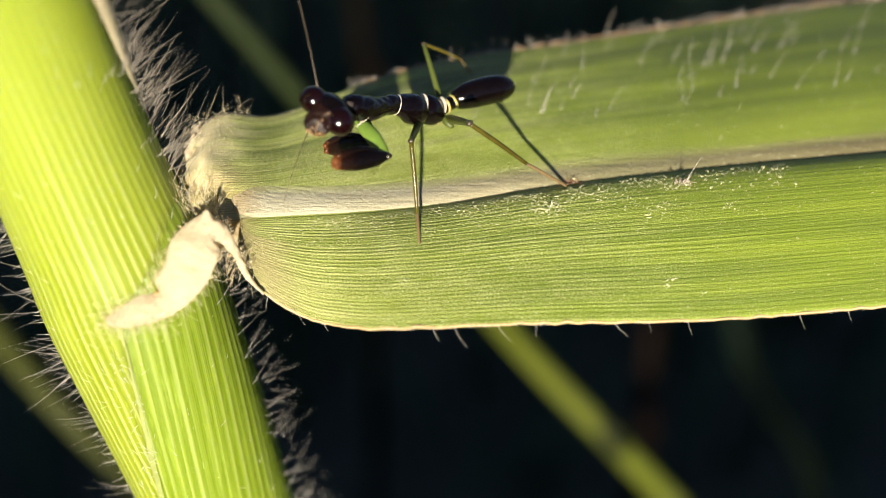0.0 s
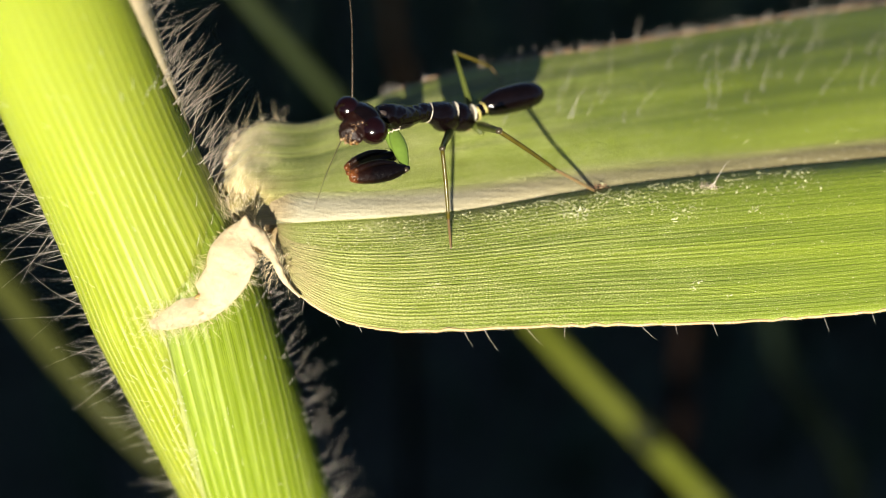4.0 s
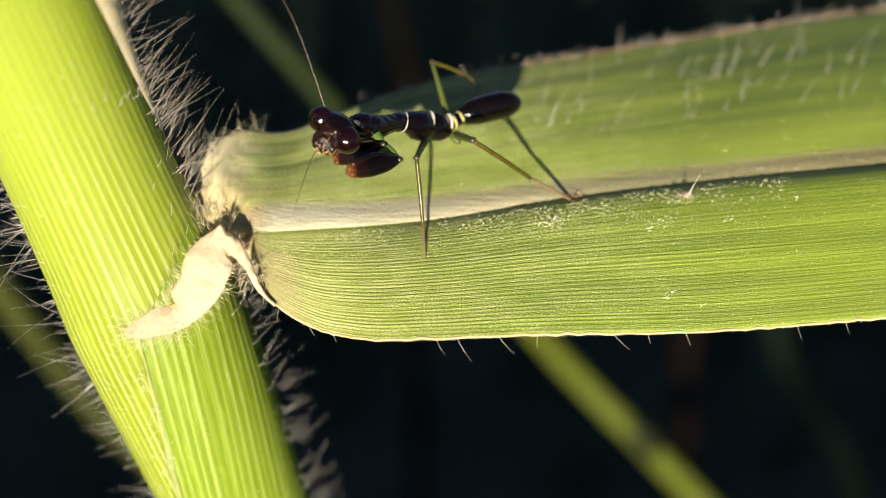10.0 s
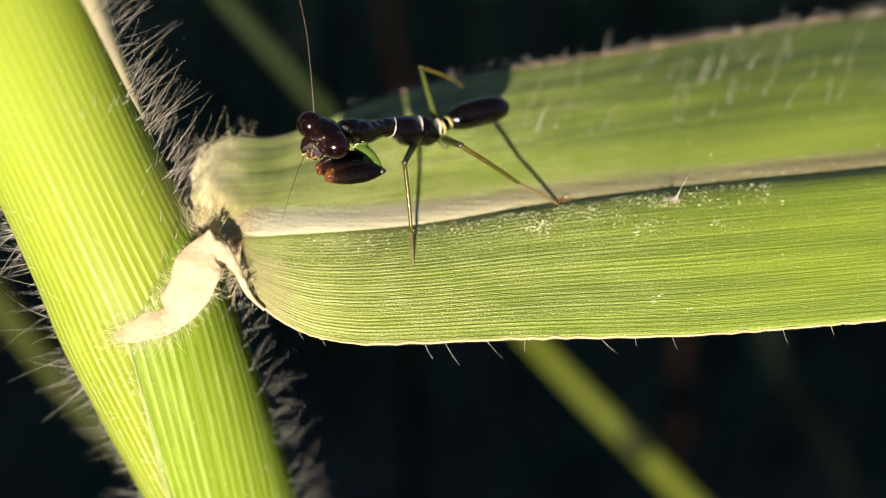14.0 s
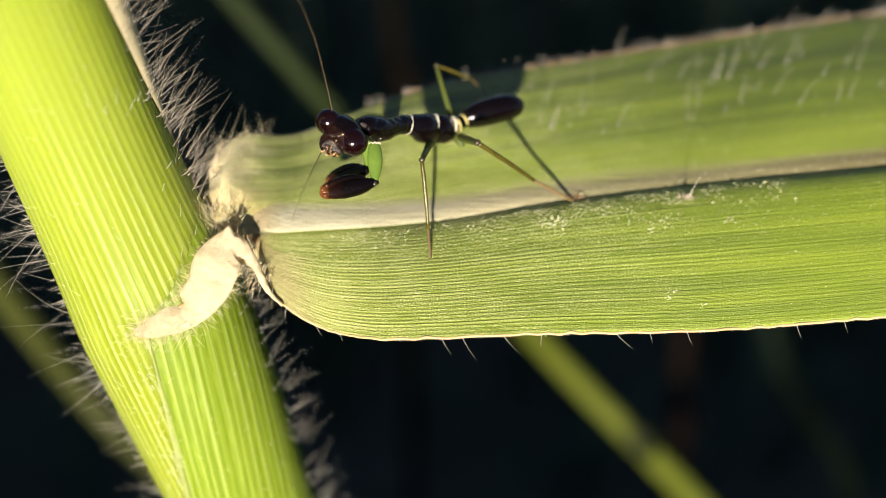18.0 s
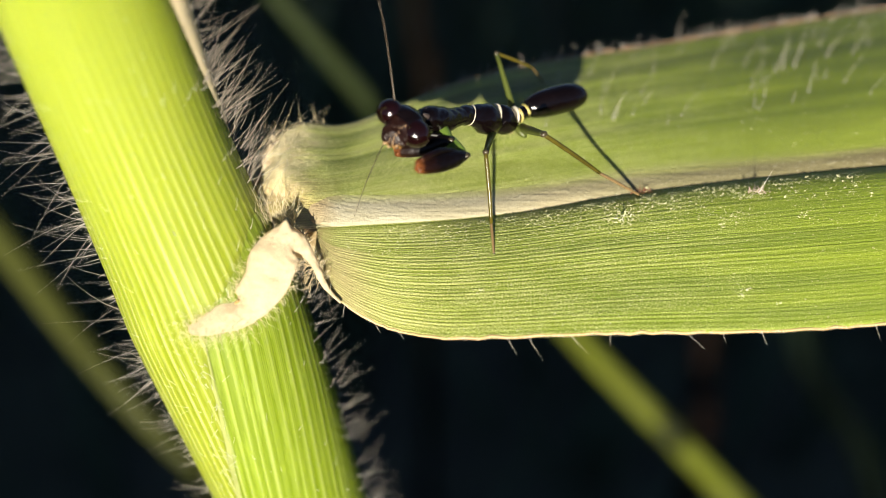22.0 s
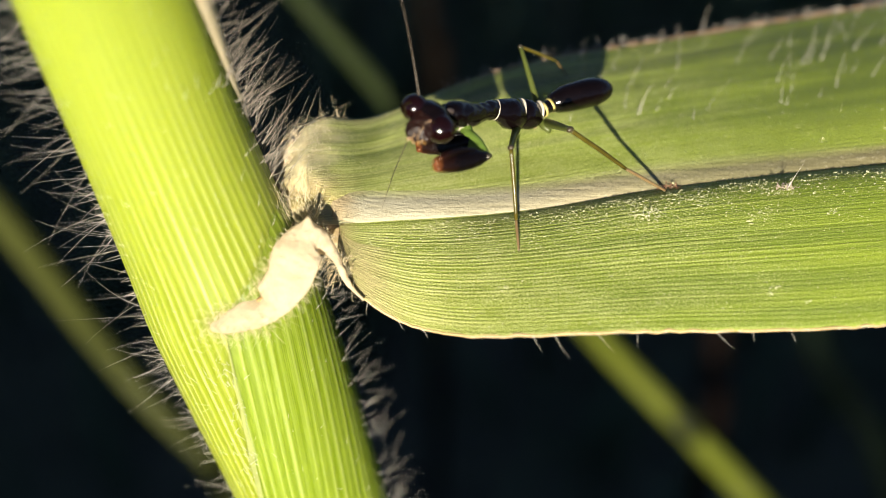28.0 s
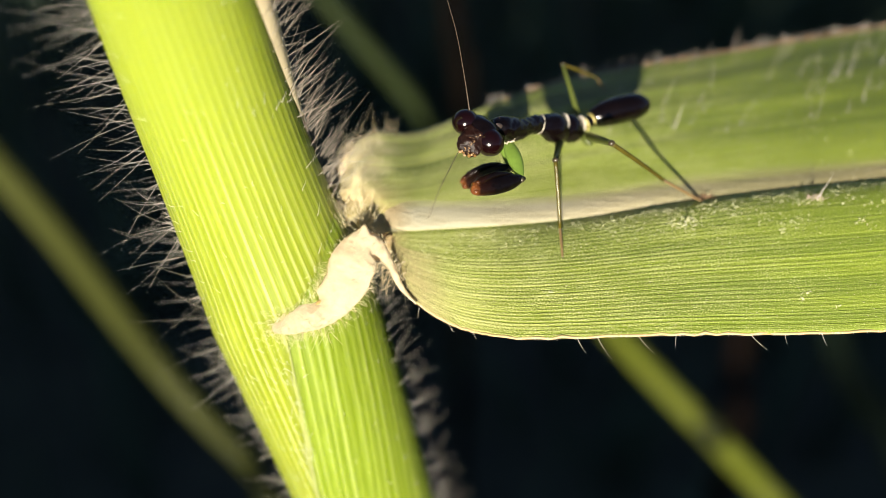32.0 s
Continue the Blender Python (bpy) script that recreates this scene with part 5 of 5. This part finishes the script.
        folded = part("foreleg_shin", pitted(shank, 0.012, 7.0), FOREARM, coxa, "spiny shin folded against the forearm")
        knob = ellipsoid((1.25, 0.0, 0.02), (0.085, 0.075, 0.075), (0, 0, 0), 14, 10, wobble=0.4)
        hair(knob, (1.27, -0.05, 0.04), (0.3, -1, 0.2), 0.14, 0.03, (0, 0, 0))
        part("elbow", knob, LEG_DARK, coxa, "dark knobbly elbow")
        bm = bmesh.new()
        for i in range(7):
            ellipsoid((0.02 + 0.035 * rnd.random(), 0.16 - 0.05 * i, 0.10 + 0.02 * rnd.random()), (0.032, 0.024, 0.024), (0, 0, 30 * i), 8, 6, bm, wobble=0.4)
        part("joint_rim", bm, BAND, coxa, "pale bumps at the top of the foreleg")
        KEYED["coxa_" + side], KEYED["fore_" + side] = coxa, (fore, folded)

    # walking legs
    def leg(name, hip, knee, ankle, foot, mats, r):
        k, a, f = (Vector(q) for q in (knee, ankle, foot))
        hip = tuple(drop_in_view(hip))
        mid = tuple((Vector(hip) + k) / 2 + Vector((0, 0, 0.06)))
        thigh = p("thigh", limb([hip, mid, knee], [r * 1.3, r * 1.05, r * 0.75], 10), mats[0], "translucent green thigh")
        p("knee", ellipsoid(knee, (r * 0.98, r * 0.85, r * 0.9), (0, 0, 20), 14, 10, wobble=0.3), LEG_DARK, "dark knee joint")
        bend = Vector((0.03, 0.02, 0.05))
        shin = p("shin", limb([knee, tuple(k.lerp(a, 0.5) + bend * 0.4), ankle], [r * 0.62, r * 0.62, r * 0.5], 10), mats[1], "thin golden brown shin")
        bm = limb([tuple(a), tuple(a.lerp(f, 0.3)), tuple(a.lerp(f, 0.75)), tuple(f)], [r * 0.42, r * 0.46, r * 0.40, r * 0.34], 8)
        part("foot", bm, mats[2], shin, "slender pale brown foot", origin=MANTIS)
        bm = bmesh.new()
        d = (f - a).normalized()
        for s in (-1, 1):
            hair(bm, f, d + Vector((0.5 * s, 0.2, -0.4)), 0.13, 0.022, (0, 0, -0.3))
        for i in range(5):
            hair(bm, a.lerp(f, 0.2 * i), Vector((0.4, -0.3, 0.3)), 0.09, 0.012, (0, 0, 0))
        part("claw", bm, LEG_DARK, shin, origin=MANTIS)

    fz = lambda x, y: (x, y, blade_z(x, y) + 0.04)
    leg("mid", (-1.1, 3.66, 0.55), (-1.325, 2.94, 1.74), (-1.16, 1.05, 1.30), fz(-1.09, 0.24), (THIGH, LEG_GOLD, TARSUS), 0.095)
    leg("hind", (-0.28, 3.76, 0.3), (0.21, 3.40, 1.9), (1.86, 2.49, 0.45), fz(3.05, 1.93), (THIGH, LEG_GOLD, TARSUS), 0.105)
    leg("far", (-0.52, 4.25, 0.15), (-1.0, 6.07, -0.8), (0.08, 5.78, -1.5), fz(0.5, 5.60), (THIGH, LEG_GOLD, TARSUS), 0.076)
    for a, b in (((-1.62, 3.82, 1.0), (-1.2, 3.55, 0.75)), ((-0.45, 3.78, 0.35), (-0.2, 3.5, 0.5))):
        c = tuple((Vector(a) + Vector(b)) / 2)
        p("hip", limb([a, c, b], [0.10, 0.12, 0.06], 10), THIGH, "short green hip")


# ---- movement ----
def toward(at, way, face=(0, 0, 1)):
    """A pose at a place with x along way and z as near face as it can be."""
    x = Vector(way).normalized()
    y = Vector(face).cross(x).normalized()
    z = x.cross(y)
    r = Matrix((x, y, z)).transposed().to_4x4()
    return Matrix.Translation(at) @ r


def motions():
    # seconds; elbow from shoulder, then tip from elbow, both fitted to the camera's view, in hundredths of a millimetre
    near = [
        (0, 71, -92, -155, -29),
        (1, 70, -70, -174, -24),
        (2, 76, -88, -179, -30),
        (2.5, 42, -106, -165, -24),
        (3, 33, -118, -170, -24),
        (3.5, 27, -115, -164, -30),
        (5.5, 73, -67, -164, -47),
        (6, 76, -70, -158, -55),
        (7, 88, -39, -139, -42),
        (8, 82, -42, -139, -52),
        (9, 91, -64, -164, -30),
        (10, 88, -58, -145, -45),
        (12, 85, -61, -152, -36),
        (14, 73, -76, -161, -21),
        (14.5, 68, -77, -148, -30),
        (16.5, 23, -111, -152, -21),
        (17, 15, -118, -142, -26),
        (17.5, 8, -115, -133, -27),
        (18, 3, -115, -158, -36),
        (19, 17, -103, -159, -70),
        (20, 50, -85, -150, -64),
        (21, 73, -58, -141, -56),
        (23, 85, -67, -141, -38),
        (27, 82, -67, -145, -36),
        (28, 70, -76, -153, -33),
        (29, 50, -94, -152, -21),
        (29.5, 36, -91, -144, -36),
        (31, 64, -80, -164, -45),
        (31.5, 26, -118, -136, -27),
        (32, 36, -105, -152, -38),
    ]
    # seconds; tip from elbow of the other foreleg
    far = [
        (0, -170, -6),
        (1, -192, -29),
        (2, -215, -36),
        (2.5, -185, -36),
        (3, -192, -26),
        (3.5, -183, -42),
        (5.5, -185, -61),
        (6, -200, -70),
        (7, -165, -42),
        (8, -177, -52),
        (9, -192, -29),
        (10, -177, -44),
        (12, -177, -44),
        (14, -185, -36),
        (14.5, -185, -29),
        (16.5, -215, -53),
        (17, -200, -55),
        (17.5, -197, -62),
        (18, -158, -41),
        (19, -147, -45),
        (20, -150, -9),
        (21, -192, -36),
        (23, -189, -27),
        (27, -189, -27),
        (28, -189, -9),
        (29, -174, -12),
        (29.5, -173, -30),
        (31, -185, -53),
        (31.5, -176, -24),
        (32, -174, -55),
    ]

    def reach(a, b, full, sign=1):
        a, b = a / 100, b / 100
        r = math.hypot(a, b)
        if r > full * 0.98:
            a, b, r = a * full * 0.98 / r, b * full * 0.98 / r, full * 0.98
        return Vector((a, b, sign * math.sqrt(full * full - r * r)))

    for side in ("near", "far"):
        coxa, fore = KEYED["coxa_" + side], KEYED["fore_" + side]
        at = (Vector(SHOULDER[side]) - Vector(MANTIS)) * MM
        upper, lower = [], []
        tips = {t: (a, b) for t, a, b in far}
        for t, ex, ey, fx, fy in near:
            if side == "far":
                fx, fy = tips[t]
                ex, ey = 0.75 * ex, 1.12 * ey
            m = toward(at, reach(ex, ey, 1.24))
            tip = reach(fx, fy, 1.76 if side == "near" else 2.0, 1 if side == "near" else -1)
            w = toward((0, 0, 0), tip)
            upper.append((t, m))
            lower.append((t, Matrix.Translation((1.22 * MM, 0, 0)) @ (m.to_3x3().inverted() @ w.to_3x3()).to_4x4()))
        walk(coxa, upper)
        for piece in fore:
            walk(piece, lower)

    # seconds; lean to the left and towards the lens, in degrees
    lean = [(0, 12, 10), (1, 9, 40), (2, 4, 10), (3.5, 0, 8), (5.5, 4, 8), (6, 12, 10), (7, 22, 55), (8, 20, 64), (9, 2, 10), (10, 18, 20), (11, 17, 10), (12, 9, 5), (13, 9, 10), (14.5, 3, 8), (16.5, 18, 62), (17, 10, 55), (17.5, 14, 20), (18, 10, 40), (18.5, 20, 58), (19, 10, 68), (19.5, 17, 15), (20, 6, 5), (22, 8, 12), (24, 0, 8), (24.5, 10, 6), (27, 5, 10), (28, 10, 12), (30, 5, 10), (31.5, 12, 6), (32, 10, 4)]
    ob, at = KEYED["antenna_up"]
    at = (Vector(at) - Vector(MANTIS)) * MM
    walk(ob, [(t, Matrix.Translation(at) @ pose(0, 0, 0, 0, 0, a) @ pose(0, 0, 0, b, 0, 0)) for t, a, b in lean])
    # the thread that stands for the shadow line
    ob, at = KEYED["antenna_down"]
    at = (Vector(at) - Vector(MANTIS)) * MM
    sway = [(0, 152, -35), (4, 150, -32), (7, 143, -28), (10, 150, -36), (14.5, 152, -30), (17, 148, -28), (19, 150, -26), (21, 152, -28), (24, 148, -30), (27, 152, -34), (32, 150, -30)]
    walk(ob, [(t, Matrix.Translation(at) @ pose(0, 0, 0, 0, 0, a) @ pose(0, 0, 0, b, 0, 0)) for t, a, b in sway])


build_surroundings()
build_far_stems()
build_plant()
build_dust()
build_fluff(6.35, 0.42, "tiny scrap of pale pinkish down on the leaf", (0.42, 0.32, 0.26), 44, 11, 0.12)
build_fluff(3.22, 0.02, "reddish brown fibres lying under the mantis's hind foot", (0.20, 0.085, 0.045), 40, 6, 0.16)
build_fluff(2.45, 0.70, "clump of whitish crumbs and fibres on the leaf", (0.50, 0.47, 0.36), 22, 20, 0.20)
build_mantis()
motions()
